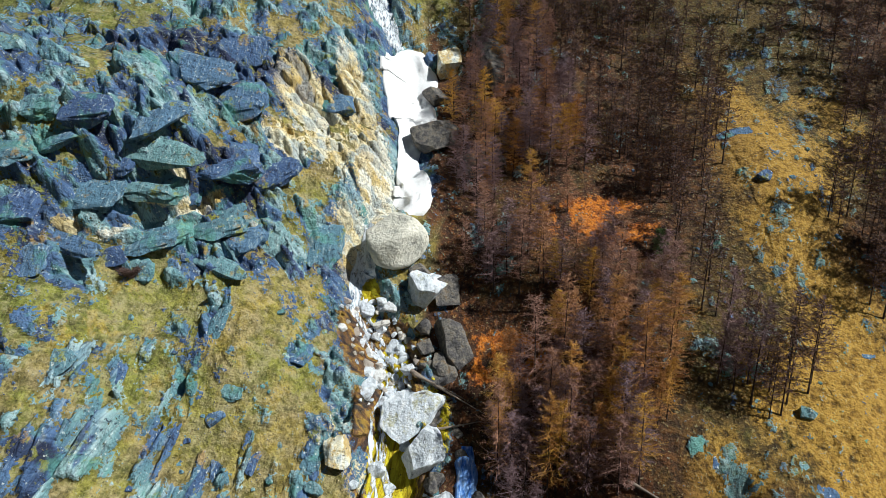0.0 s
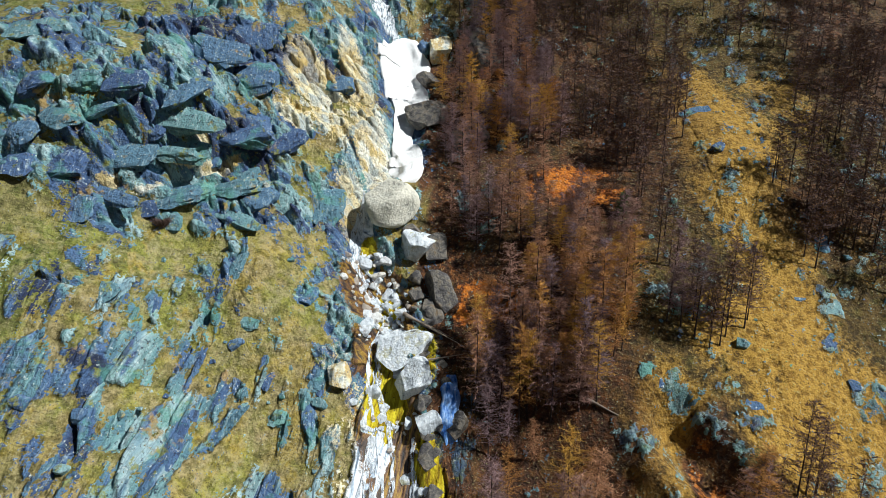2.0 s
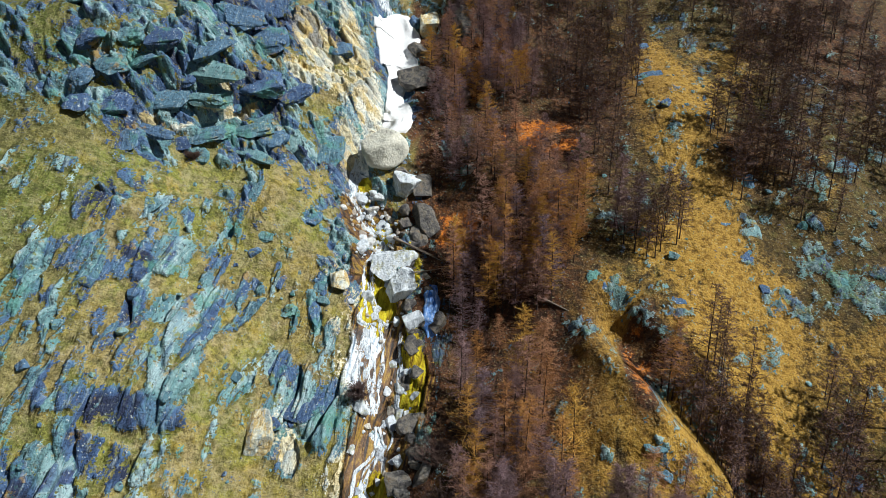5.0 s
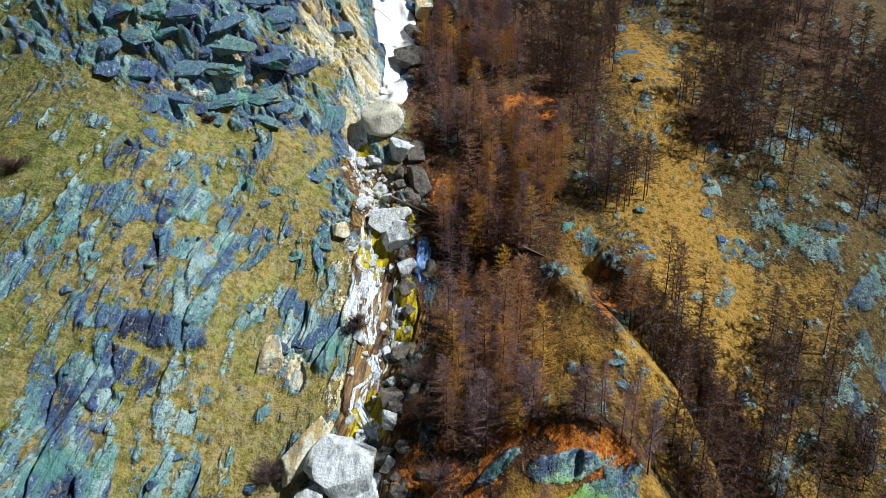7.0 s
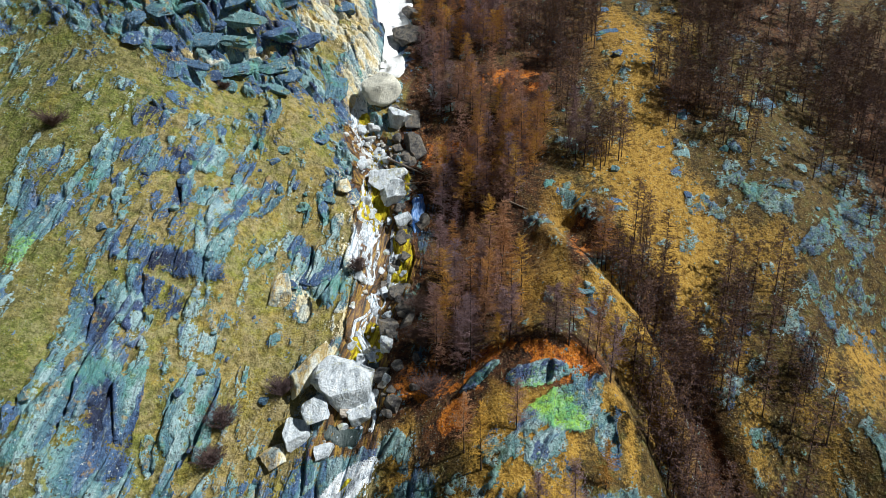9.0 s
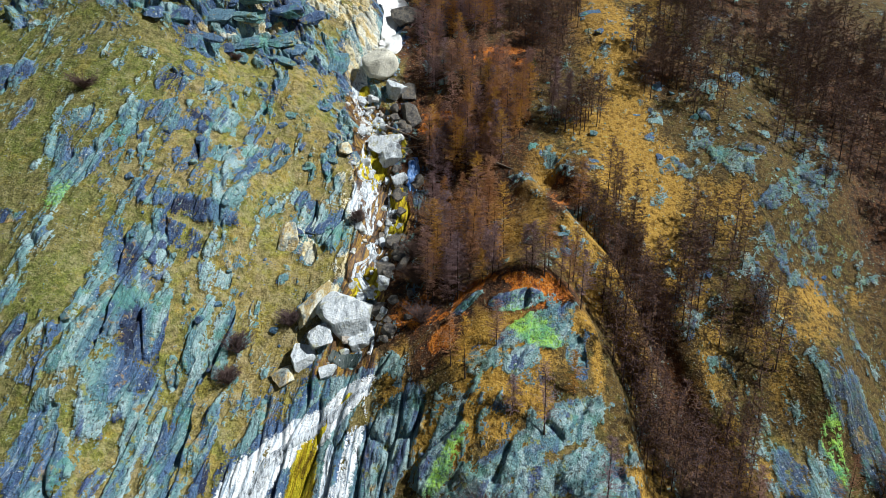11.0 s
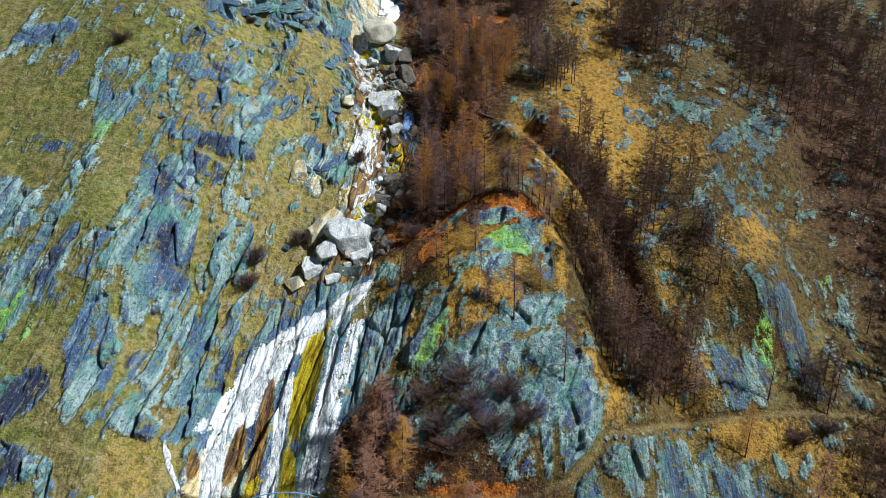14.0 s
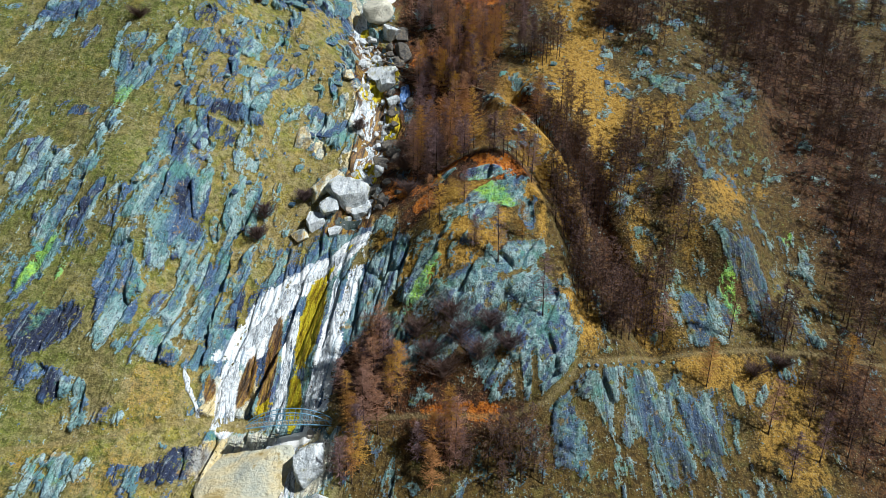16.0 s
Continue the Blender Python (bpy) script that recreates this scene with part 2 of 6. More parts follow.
def rock_material(name, kind):
    m = Nodes(name)
    at = m.coords()
    info = m.put("ShaderNodeObjectInfo")
    if kind == "slate":
        color = slate_color(m, at, m.maths("ADD", m.maths("MULTIPLY", info.outputs["Random"], 0.55), 0.16), m.coords((2.0, 0.5, 0.35), (45, 20, 28)))
    elif kind == "pale":
        color = pale_color(m, at)
    elif kind == "tan":
        color = m.ramp(m.noise(m.coords((0.5, 0.9, 0.9), (30, 0, 25)), 0.16, 5, 0.6, 0.6), [(0.34, (0.36, 0.40, 0.38)), (0.46, (0.56, 0.55, 0.44)), (0.56, (0.66, 0.58, 0.38)), (0.66, (0.48, 0.36, 0.15))])
        color = m.mix(m.ramp(m.noise(at, 0.25, 6, 0.7), [(0.60, 0.0), (0.68, 0.8)]), color, (0.30, 0.22, 0.07))
    elif kind == "umber":
        color = m.ramp(m.noise(at, 0.6, 8, 0.78), [(0.32, (0.035, 0.034, 0.038)), (0.46, (0.10, 0.095, 0.095)), (0.56, (0.21, 0.19, 0.16)), (0.68, (0.16, 0.095, 0.04))])
    elif kind == "bleached":
        color = m.ramp(m.noise(m.coords((1.2, 0.4, 0.4), (45, 10, 30)), 0.8, 8, 0.78, 0.4), [(0.32, (0.14, 0.16, 0.18)), (0.42, (0.44, 0.49, 0.54)), (0.53, (0.68, 0.73, 0.78)), (0.68, (0.82, 0.83, 0.82))])
        color = m.mix(m.ramp(m.noise(at, 0.3, 7, 0.75), [(0.55, 0.0), (0.64, 0.8)]), color, (0.36, 0.35, 0.17))
    elif kind == "stream":
        color = m.ramp(info.outputs["Random"], [(0.0, (0.52, 0.58, 0.66)), (0.5, (0.72, 0.76, 0.80)), (0.8, (0.64, 0.60, 0.52)), (1.0, (0.34, 0.28, 0.24))])
        color = m.mix(m.ramp(m.noise(at, 1.4, 6, 0.7), [(0.5, 0.0), (0.7, 0.8)]), color, (0.20, 0.17, 0.15))
    else:
        color = m.ramp(m.noise(at, 0.5, 7, 0.7), [(0.3, (0.46, 0.46, 0.40)), (0.5, (0.66, 0.64, 0.55)), (0.7, (0.78, 0.75, 0.63))])
        color = m.mix(m.ramp(m.noise(at, 1.1, 6, 0.75), [(0.58, 0.0), (0.75, 0.7)]), color, (0.16, 0.15, 0.13))
    vein = m.noise(m.coords((1.1, 0.5, 0.6), (20, 40, 10)), 0.7, 5, 0.7, 0.8)
    color = m.mix(m.ramp(vein, [(0.33, 0.6), (0.40, 0.0)]), color, (0.07, 0.065, 0.06))
    bump = m.noise(at, 1.3, 4, 0.68)
    return m.done(color, 0.85, bump, 1.0, 0.45)


def wood_material(name, dark, light):
    m = Nodes(name)
    at = m.coords((1, 1, 0.25), local=True)
    info = m.put("ShaderNodeObjectInfo")
    color = m.ramp(m.noise(at, 4.0, 5, 0.7), [(0.3, dark), (0.7, light)])
    color = m.mix(m.maths("MULTIPLY", info.outputs["Random"], 0.5), color, tuple(0.6 * a for a in dark))
    return m.done(color, 0.9, m.noise(at, 9.0, 4, 0.7), 0.6, 0.04)


def twig_material(name, stops, each=False):
    m = Nodes(name)
    info = m.put("ShaderNodeObjectInfo")
    geo = m.put("ShaderNodeNewGeometry")
    color = m.ramp(geo.outputs["Random Per Island"] if each else info.outputs["Random"], stops)
    color = m.mix(m.maths("MULTIPLY", geo.outputs["Random Per Island"], 0.45), color, (0.085, 0.055, 0.05))
    return m.done(color, 0.9)


def water_material(name, tint, foam, cut, torn=0.0):
    m = Nodes(name)
    at = m.coords((1.3, 0.3, 0.3), (45, 0, 0))
    n = m.noise(at, 1.6, 6, 0.7, 0.5)
    color = m.ramp(n, [(cut - 0.10, tint), (cut + 0.04, foam), (0.72, (0.86, 0.89, 0.92))])
    m.bsdf.inputs["Specular IOR Level"].default_value = 0.5
    if torn:
        m.wire(m.ramp(m.noise(m.coords((1.0, 0.35, 0.35), (45, 0, 0)), 1.1, 7, 0.75, 0.6), [(torn - 0.05, 0.0), (torn + 0.05, 1.0)]), m.bsdf.inputs["Alpha"])
    return m.done(color, m.ramp(n, [(0.35, 0.12), (0.6, 0.6)]), m.noise(at, 3.0, 5, 0.7), 0.8, 0.25)


def snow_material():
    m = Nodes("old_snow")
    at = m.coords()
    color = m.ramp(m.noise(at, 0.8, 6, 0.7), [(0.3, (0.80, 0.80, 0.80)), (0.6, (0.90, 0.91, 0.92))])
    color = m.mix(m.ramp(m.noise(at, 2.2, 6, 0.8), [(0.66, 0.0), (0.8, 0.5)]), color, (0.55, 0.50, 0.44))
    return m.done(color, 0.6, m.noise(at, 1.6, 6, 0.7), 0.5, 0.25)


GROUND = ground_material()
SLATE = rock_material("slate", "slate")
CREAM = rock_material("cream_rock", "pale")
TAN = rock_material("tan_slab", "tan")
STREAM = rock_material("stream_stone", "stream")
BLEACHED = rock_material("bleached_rock", "bleached")
UMBER = rock_material("dark_umber_rock", "umber")
GRANITE = rock_material("grey_granite", "granite")
BARK = wood_material("larch_bark", (0.035, 0.025, 0.022), (0.09, 0.062, 0.05))
DEADWOOD = wood_material("dead_wood", (0.16, 0.12, 0.09), (0.34, 0.29, 0.24))
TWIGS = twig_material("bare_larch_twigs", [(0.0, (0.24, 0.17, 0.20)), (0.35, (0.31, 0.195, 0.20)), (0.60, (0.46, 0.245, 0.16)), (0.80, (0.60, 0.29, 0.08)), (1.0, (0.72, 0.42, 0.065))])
# near twig tones darkened: paints in shade the thin far crowns don't cast
SHADED_FAR_TWIGS = twig_material("shaded_far_larch_twigs", [(0.0, (0.095, 0.068, 0.082)), (0.45, (0.13, 0.082, 0.082)), (0.75, (0.21, 0.11, 0.06)), (1.0, (0.38, 0.20, 0.045))], True)
SHRUB = twig_material("bare_shrub_twigs", [(0.0, (0.10, 0.07, 0.078)), (1.0, (0.14, 0.085, 0.065))])
NEEDLE = twig_material("spruce_needles", [(0.0, (0.05, 0.09, 0.02)), (1.0, (0.07, 0.12, 0.03))])
WATER = water_material("falling_water", (0.16, 0.20, 0.24), (0.62, 0.68, 0.75), 0.45, 0.46)
POOL = water_material("dark_pool", (0.03, 0.05, 0.05), (0.10, 0.13, 0.12), 0.62)
ICE = water_material("blue_ice", (0.05, 0.20, 0.70), (0.22, 0.46, 0.92), 0.5)
SNOW = snow_material()

# ---- the lie of the land: x across, h up the slope, n out of it ----
SWELLS = [(34, 58, 26, 26, 11.8), (-74, 130, 26, 45, 7.3), (97, 94, 16, 26, 5.2), (-20, 139, 26, 10, 5.3), (43, 31, 45, 10, 5.5), (-65, 76, 16, 16, 3.1), (34, 76, 10, 10, 4.8), (88, 67, 10, 16, 2.9), (-65, 148, 45, 10, 7.8), (-29, 130, 10, 16, 6.8), (115, 85, 16, 10, 5.4), (16, 49, 10, 16, 3), (88, 121, 16, 10, 1.8), (-47, 94, 10, 10, 1), (61, 103, 10, 10, 1.8)]
HOLLOWS = [(-2, 121, 26, 45, -14.1), (-29, 49, 16, 45, -8.4), (43, 166, 45, 45, -11.5), (-2, 175, 16, 26, -10.4), (-47, 58, 10, 10, -4.3), (106, 49, 45, 10, -4.1), (-47, 130, 10, 10, -4.4), (-38, 112, 10, 10, -3.9), (16, 94, 16, 10, -6.2)]
BULGES = [(-27, 136, 16, 16, -9.2), (65, 140, 16, 16, 5.1), (101, 52, 11, 11, 5.8), (45, 88, 11, 11, 4.3), (37, 60, 11, 11, -3.3), (113, 80, 16, 16, -4.3), (-27, 136, 11, 11, -3.4), (-27, 100, 7, 7, -2.6), (-47, 140, 11, 11, 2.6), (-31, 52, 11, 11, 2.6), (-59, 80, 7, 7, -2.7)]
DIPS = [(-39, 92, 7, 7, 2.3), (97, 52, 7, 7, 2.3), (129, 80, 7, 7, -2.4), (-51, 48, 7, 7, -2.6), (89, 104, 11, 11, -2.1), (125, 96, 7, 7, 2.2), (-63, 28, 7, 7, -2.2), (-59, 60, 7, 7, 2.0), (-27, 28, 7, 7, -2.0), (-7, 108, 11, 11, 2.1), (69, 32, 16, 16, -1.5)]
STREAM_LINE = [(-18, 186), (-11, 176), (-7, 166), (-8.1, 155.4), (-7.1, 146.9), (-13.6, 140.1), (-15.8, 131.9), (-13.4, 125), (-9, 119), (-8.8, 111.4), (-7.7, 105.2), (-5.8, 99.5), (-4, 92), (-4, 86), (-6, 80), (-6, 74), (-5, 69), (-7, 62), (-12, 56), (-15, 48), (-17, 38), (-17, 24), (-13, 15), (-11, 0), (-9, -30)]
SIDE_GULLY = [(40.2, 95.1), (47.3, 84.3), (55.6, 77.7), (60, 68), (63, 57), (67.4, 44.3), (70.7, 34.4)]
SIDE_RIDGE = [(34.6, 93.4), (41.7, 81.5), (49.6, 75.5), (54, 67), (55, 58)]
TRAIL_LINE = [(-130, 24), (-71.2, 23.1), (-59.7, 23.7), (-51, 24.2), (-42.5, 25.5), (-37, 26), (-25.6, 25.3), (-6, 24), (15, 23), (33, 21.8), (41, 23.4), (46, 26), (50.1, 29.1), (68.6, 30.6), (84.3, 30.8), (101, 31), (118, 29.4), (135, 26.6), (190, 20)]
ROCKY_CLIFF = [
    (-68.2, 151.1, 12.7, 4.9, -14, 0.6), (-62.4, 139.4, 12, 6.6, -30, 0.6), (-42.9, 157.9, 16.6, 8.9, -1, 0.75), (-49.2, 142.8, 9.9, 5, -8, 0.6), (-42.9, 139.6, 13.9, 6.3, 9, 0.8), (-55.7, 133.9, 9.7, 4.4, -11, 0.75), (-34.8, 133.2, 13.4, 5.4, -10, 0.65), (-52.1, 127.3, 7.1, 2.4, 6, 0.55), (-22.9, 134.7, 8.9, 5.3, 37, 0.5), (-65.1, 132.2, 5.7, 3.2, -41, 0.6), (-57.7, 127.2, 6.5, 3.7, -29, 0.5), (-22.3, 163.6, 13.6, 5.3, 61, 0.5),
]
ROCKY_MEADOW_A = [
    (-55.5, 121, 4, 1.3, -6, 0.6), (-50.6, 117.8, 4.7, 1.8, -39, 0.7), (-55.7, 116.8, 2.4, 1.2, 33, 0.7), (-58.6, 114.2, 5.2, 2, -38, 0.65), (-50.9, 114.2, 3.1, 1.2, -7, 0.6), (-51.2, 111.6, 3.7, 1.4, -7, 0.6), (-58, 108, 3.9, 1.7, -69, 0.7), (-55.6, 108.3, 4.8, 2.4, -72, 0.9), (-53, 107.6, 3.3, 1.8, 88, 0.6), (-50.6, 109.5, 3.2, 0.9, -20, 0.7), (-45.7, 108.4, 2, 1.1, -84, 0.7), (-44.5, 110.7, 2, 1.4, -5, 0.7), (-49.3, 106.6, 2, 1.3, 16, 0.6), (-45, 116.2, 2.2, 0.8, -65, 0.8), (-35.2, 121.2, 4.9, 1.5, 84, 1), (-34, 124.5, 3.2, 1.1, -87, 0.9),
]
ROCKY_MEADOW_B = [
    (-39.4, 108.8, 3.1, 1.1, 86, 0.8), (-37.6, 108.9, 3.3, 0.5, 75, 0.8), (-33.2, 106.2, 3.3, 0.7, -88, 0.9), (-30.6, 106.8, 1.8, 0.8, -41, 0.9), (-31.9, 102.5, 3.9, 0.9, 49, 0.9), (-27.7, 108.5, 2.5, 0.9, 86, 0.9), (-24.3, 103.4, 2.3, 1, -9, 0.8), (-23.7, 101.5, 2.5, 0.9, 83, 0.8), (-19.9, 103.3, 3.9, 1.1, -65, 0.9), (-15.8, 99.7, 3.1, 1.5, 83, 1), (-37.4, 99.6, 3.3, 1.3, -86, 0.9), (-36.7, 100.8, 2.3, 0.8, -88, 0.8), (-47.3, 101.2, 4, 0.9, -77, 0.8), (-43.3, 103.2, 2, 1.1, -16, 0.6), (-52, 99.8, 2.3, 1.1, 88, 0.6), (-23.2, 119, 2, 1.7, -56, 0.9),
]
ROCKY_MEADOW_C = [
    (-21.2, 123.2, 2.5, 1.5, 57, 0.7), (-18, 115.5, 2, 0.9, 82, 0.8), (-18.8, 110.5, 2.6, 1.1, -45, 0.8), (-41.4, 98.8, 5.8, 2, -30, 0.55), (-48.3, 118.8, 1.8, 0.7, 25, 0.5), (-43.5, 119.7, 2, 0.9, -49, 0.5), (-38, 115.2, 1.8, 0.8, 13, 0.5), (-29.8, 106.4, 1.2, 0.7, 54, 0.5),
]
ROCKY_MIDDLE_A = [
    (-57.5, 116, 5.7, 2.3, -22, 0.7), (-61.4, 108.5, 6.3, 2.5, 22, 0.8), (-56.2, 107.3, 5.2, 2.9, -72, 0.9), (-65.3, 102.7, 6.5, 2.6, 63, 0.8), (-59.2, 100.3, 4, 0.9, -82, 0.9), (-51, 115.5, 4.3, 1.4, -60, 0.7), (-48, 108.5, 4.3, 1.7, -1, 0.6), (-77.1, 110, 4.3, 1.3, 31, 0.5), (-70.7, 96.3, 7, 3.1, 58, 1), (-75, 95.9, 7, 2.7, -62, 1), (-50.1, 97.2, 3.4, 1.2, 57, 0.6), (-48.7, 101.7, 2.4, 1.2, -88, 0.6), (-41.8, 97.3, 4.8, 1.9, 32, 0.55), (-57.4, 91.8, 3.2, 0.9, 74, 0.6), (-54, 90.6, 4.4, 1.9, 0, 0.7), (-43.8, 88.8, 8, 2.5, -9, 1),
]
ROCKY_MIDDLE_B = [
    (-39.1, 90.5, 6.5, 1.9, 60, 0.7), (-47.2, 84, 5.9, 2.4, -21, 0.9), (-58.9, 81.5, 6.5, 2.3, -80, 0.7), (-55.2, 77.6, 8.7, 2.9, -62, 1), (-52, 82, 5.6, 2.3, -39, 0.9), (-48, 76.6, 3.3, 1, -8, 0.7), (-60, 74.8, 3.7, 1.4, -64, 0.7), (-52.1, 67.2, 10.4, 5.7, -71, 1), (-59.5, 68.4, 5.8, 3, -75, 0.9), (-47.5, 69.9, 5.8, 1.8, -89, 1), (-44.2, 75.2, 3.1, 1.1, -64, 0.7), (-40.3, 69.7, 5.5, 1.4, 74, 0.8), (-35.8, 67.2, 7.6, 1.8, 89, 0.9), (-39.4, 63.5, 3.3, 2.2, -70, 0.9), (-44.2, 62.9, 3.1, 1.4, -69, 0.9), (-34.4, 76.1, 2.6, 1.5, 47, 0.8),
]
ROCKY_MIDDLE_C = [
    (-37.2, 77.2, 1.4, 1, 60, 0.6), (-24, 94.5, 5.5, 2.6, -42, 0.9), (-19.4, 89.4, 6.3, 3.3, -38, 0.9), (-20.9, 83.7, 3.5, 2.1, -49, 0.9), (-14.8, 88.7, 4.8, 2.5, 68, 0.9), (-30.1, 92, 3, 0.9, 61, 0.7), (-33, 85.9, 2.2, 0.8, 77, 0.7), (-25.8, 78.2, 1.9, 1, 45, 0.8), (-76, 103.8, 3.5, 1, 78, 0.5), (-64, 88.6, 1.8, 0.8, 57, 0.5),
]
ROCKY_LOW_A = [
    (-100.8, 117.3, 11.4, 3.8, 0, 0.7), (-88.5, 108.6, 5.1, 1.7, 73, 0.7), (-88.8, 89.5, 2, 1.2, -7, 0.7), (-82.8, 86.9, 3.3, 1.4, -5, 0.8), (-73.8, 81.2, 3.5, 1.2, 58, 0.6), (-90.6, 77.5, 6.1, 3.8, -1, 0.8), (-87.3, 71.6, 7.5, 3.4, -3, 0.9), (-83, 75.7, 4.2, 1.4, -18, 0.7), (-88.3, 68.2, 2.8, 1.7, 29, 0.7), (-76.3, 68.6, 7.5, 1.7, 69, 1), (-79.5, 61.1, 4.8, 2.4, 63, 1), (-71.8, 64.6, 6, 1.8, 67, 1), (-58.8, 66.5, 6.3, 2.8, 71, 0.8), (-53.5, 62, 5.5, 3.7, -45, 0.9), (-79.1, 53.4, 6.8, 3.4, 67, 1), (-60.6, 49.7, 9.8, 4.2, -81, 1),
]
ROCKY_LOW_B = [
    (-57, 48.3, 6.2, 2.2, -75, 1), (-54.5, 55.4, 5, 2.3, -87, 0.8), (-70.2, 42, 7.2, 4, 23, 1), (-76, 40.8, 4, 3, -62, 0.9), (-59.7, 39.5, 2.5, 1.5, 78, 0.7), (-48, 50, 9.3, 1.8, -87, 0.8), (-43.2, 50.1, 8.4, 2, -81, 0.9), (-39.5, 50.5, 12.2, 2.5, -87, 1), (-47.5, 37.5, 5, 2.2, -21, 0.9), (-69.4, 33.2, 6.1, 2.6, -21, 0.9), (-59.9, 28.5, 5.2, 1.8, -76, 0.9), (-60, 21.1, 4.2, 1.2, -9, 0.7), (-38.6, 19.6, 5.3, 2.6, 15, 1), (-33.8, 51.5, 6.5, 2, -84, 0.8), (-36.8, 39.9, 5.8, 2.1, 56, 0.9), (-82.2, 53.5, 3.9, 1.6, -32, 0.6),
]
ROCKY_EAST_A = [
    (91.2, 99.2, 7.2, 3.1, -49, 0.75), (78.2, 97.2, 4, 1.5, -58, 0.8), (70.1, 105.8, 1.9, 1.2, -30, 1), (110.6, 104.6, 10.3, 1.6, 11, 0.7), (117.8, 94.9, 15.6, 5.1, 53, 0.75), (114.1, 99.1, 3.5, 1.8, 0, 0.8), (101.3, 88.1, 9.4, 2.4, 24, 0.7), (94.8, 81.9, 5.1, 1.4, -68, 0.8), (97.6, 73.9, 6.1, 2.5, -49, 0.7), (87.4, 67.5, 6.5, 1.9, 79, 0.8), (41, 76.7, 3.5, 1, -54, 0.8), (46.1, 96, 3.6, 1.5, -29, 0.8), (75.2, 112.3, 2.6, 1.2, -45, 0.8), (89.8, 110.9, 2.2, 1.4, -43, 0.7), (98.5, 100.4, 6.4, 1.4, -10, 0.7), (108.5, 77.9, 2.7, 1.8, -71, 0.7),
]
ROCKY_EAST_B = [
    (104.2, 44.2, 12.8, 4.3, 89, 1), (95.1, 41.6, 6, 2.7, 85, 0.9), (85.1, 37.7, 7.4, 3.8, 87, 0.8), (83.3, 47.4, 3, 1.9, -21, 0.8), (124.7, 46.9, 6.5, 2.6, 84, 0.6), (45.7, 19.6, 8.5, 3, 87, 0.9), (54.1, 23.9, 4.8, 0.9, -74, 0.9), (65.7, 24.5, 5, 1.7, -72, 0.9), (70.4, 15.2, 7.9, 3.8, -57, 1), (79.2, 16.4, 7.5, 2.3, -59, 0.9), (90.7, 22.9, 2.4, 1.4, -61, 0.8), (97.8, 23.5, 4.2, 1.1, 37, 0.7), (60.8, 17.4, 2, 1, -57, 0.7), (99, 51.8, 4.5, 1.9, -40, 0.7), (118.9, 51.6, 4.8, 1.6, 84, 0.6),
]
DOME_ROCK = [
    (17.6, 67.2, 4.3, 0.9, 23, 1), (27.9, 66.3, 6.4, 2, 3, 1), (31.9, 62.5, 9, 1.9, 18, 1), (36.1, 63.6, 4.8, 2.3, -68, 1), (34, 60, 5.2, 1.7, 12, 1), (39.4, 57.2, 4, 2, -80, 1), (28.2, 57, 4, 1.7, 20, 1), (35.6, 47.7, 8.2, 2.8, 14, 1), (37.9, 42.8, 6.1, 2.6, 11, 1), (44.1, 34.8, 8.6, 5.2, -71, 1), (27.2, 40.8, 6.2, 2.6, 64, 1), (23.2, 37, 7, 3.3, -66, 1), (36.5, 31.4, 7.3, 1.7, -84, 1),
]
GRASS_CLIFF_A = [
    (-59.3, 155.5, 12.2, 3.5, -66, 0.9), (-53.2, 154.3, 8.3, 1.3, -53, 0.6), (-64.8, 142.7, 5.4, 1.3, 32, 0.9), (-50.6, 145.6, 3.4, 1, -20, 0.9), (-58.5, 142.2, 3.9, 0.7, 16, 0.8), (-42.8, 144.4, 2.9, 1, -56, 0.9), (-35.5, 145.1, 3.2, 0.8, -21, 0.9), (-26.2, 135.7, 4.5, 1.5, -56, 0.8), (-54.8, 137.5, 1.8, 0.9, -6, 0.8), (-64.8, 135.2, 1.8, 1, 35, 0.8), (-50.5, 130.9, 2.9, 1.1, 6, 0.9), (-65, 128.4, 4.8, 2.8, -25, 0.8), (-19.8, 138.7, 2.7, 1.2, 48, 0.8), (-26.2, 142.9, 3, 1.2, 3, 0.8), (-34.9, 162.9, 7.8, 1.6, 40, 1), (-22.1, 173.9, 2.9, 1.3, -9, 0.8),
]
GRASS_CLIFF_B = [
    (-59.9, 141.2, 2.4, 0.7, -5, 0.7), (-58.5, 123.8, 7.2, 1.4, 4, 0.6), (-34, 127.2, 13.1, 1.9, 8, 0.8), (-48.8, 123.1, 2.4, 1.7, -81, 0.5),
]
GRASS_MEADOW_A = [
    (-53.7, 104.4, 3.7, 1.1, 0, 0.9), (-43.2, 105.8, 4.1, 1.5, 4, 0.7), (-46.5, 123.1, 6, 1.9, -9, 0.5), (-27.1, 117.1, 11.8, 4, -61, 0.7), (-39.9, 115.1, 3.7, 1.3, -58, 0.6), (-18.9, 128.8, 5.6, 1.6, -1, 0.5), (-23.3, 98.2, 6.2, 1.8, -23, 0.6), (-30.1, 97.7, 5.5, 0.9, 7, 0.5), (-27.4, 76.2, 10.4, 4.4, -57, 0.9), (-66.1, 83.2, 9, 4.3, -76, 0.8), (-30.8, 108.5, 13, 3.6, -72, 0.4), (-14.6, 80.6, 4.9, 2.6, 0, 0.8), (-46.6, 77.2, 4, 1, -48, 0.6), (-73.2, 104.5, 5.5, 1.2, 27, 0.4), (-77, 113.6, 8.4, 3.4, 0, 0.8), (-63.5, 92.1, 4.6, 1.3, -63, 0.7),
]
GRASS_MEADOW_B = [
    (-43.1, 76.7, 4.8, 0.9, -81, 0.6),
]
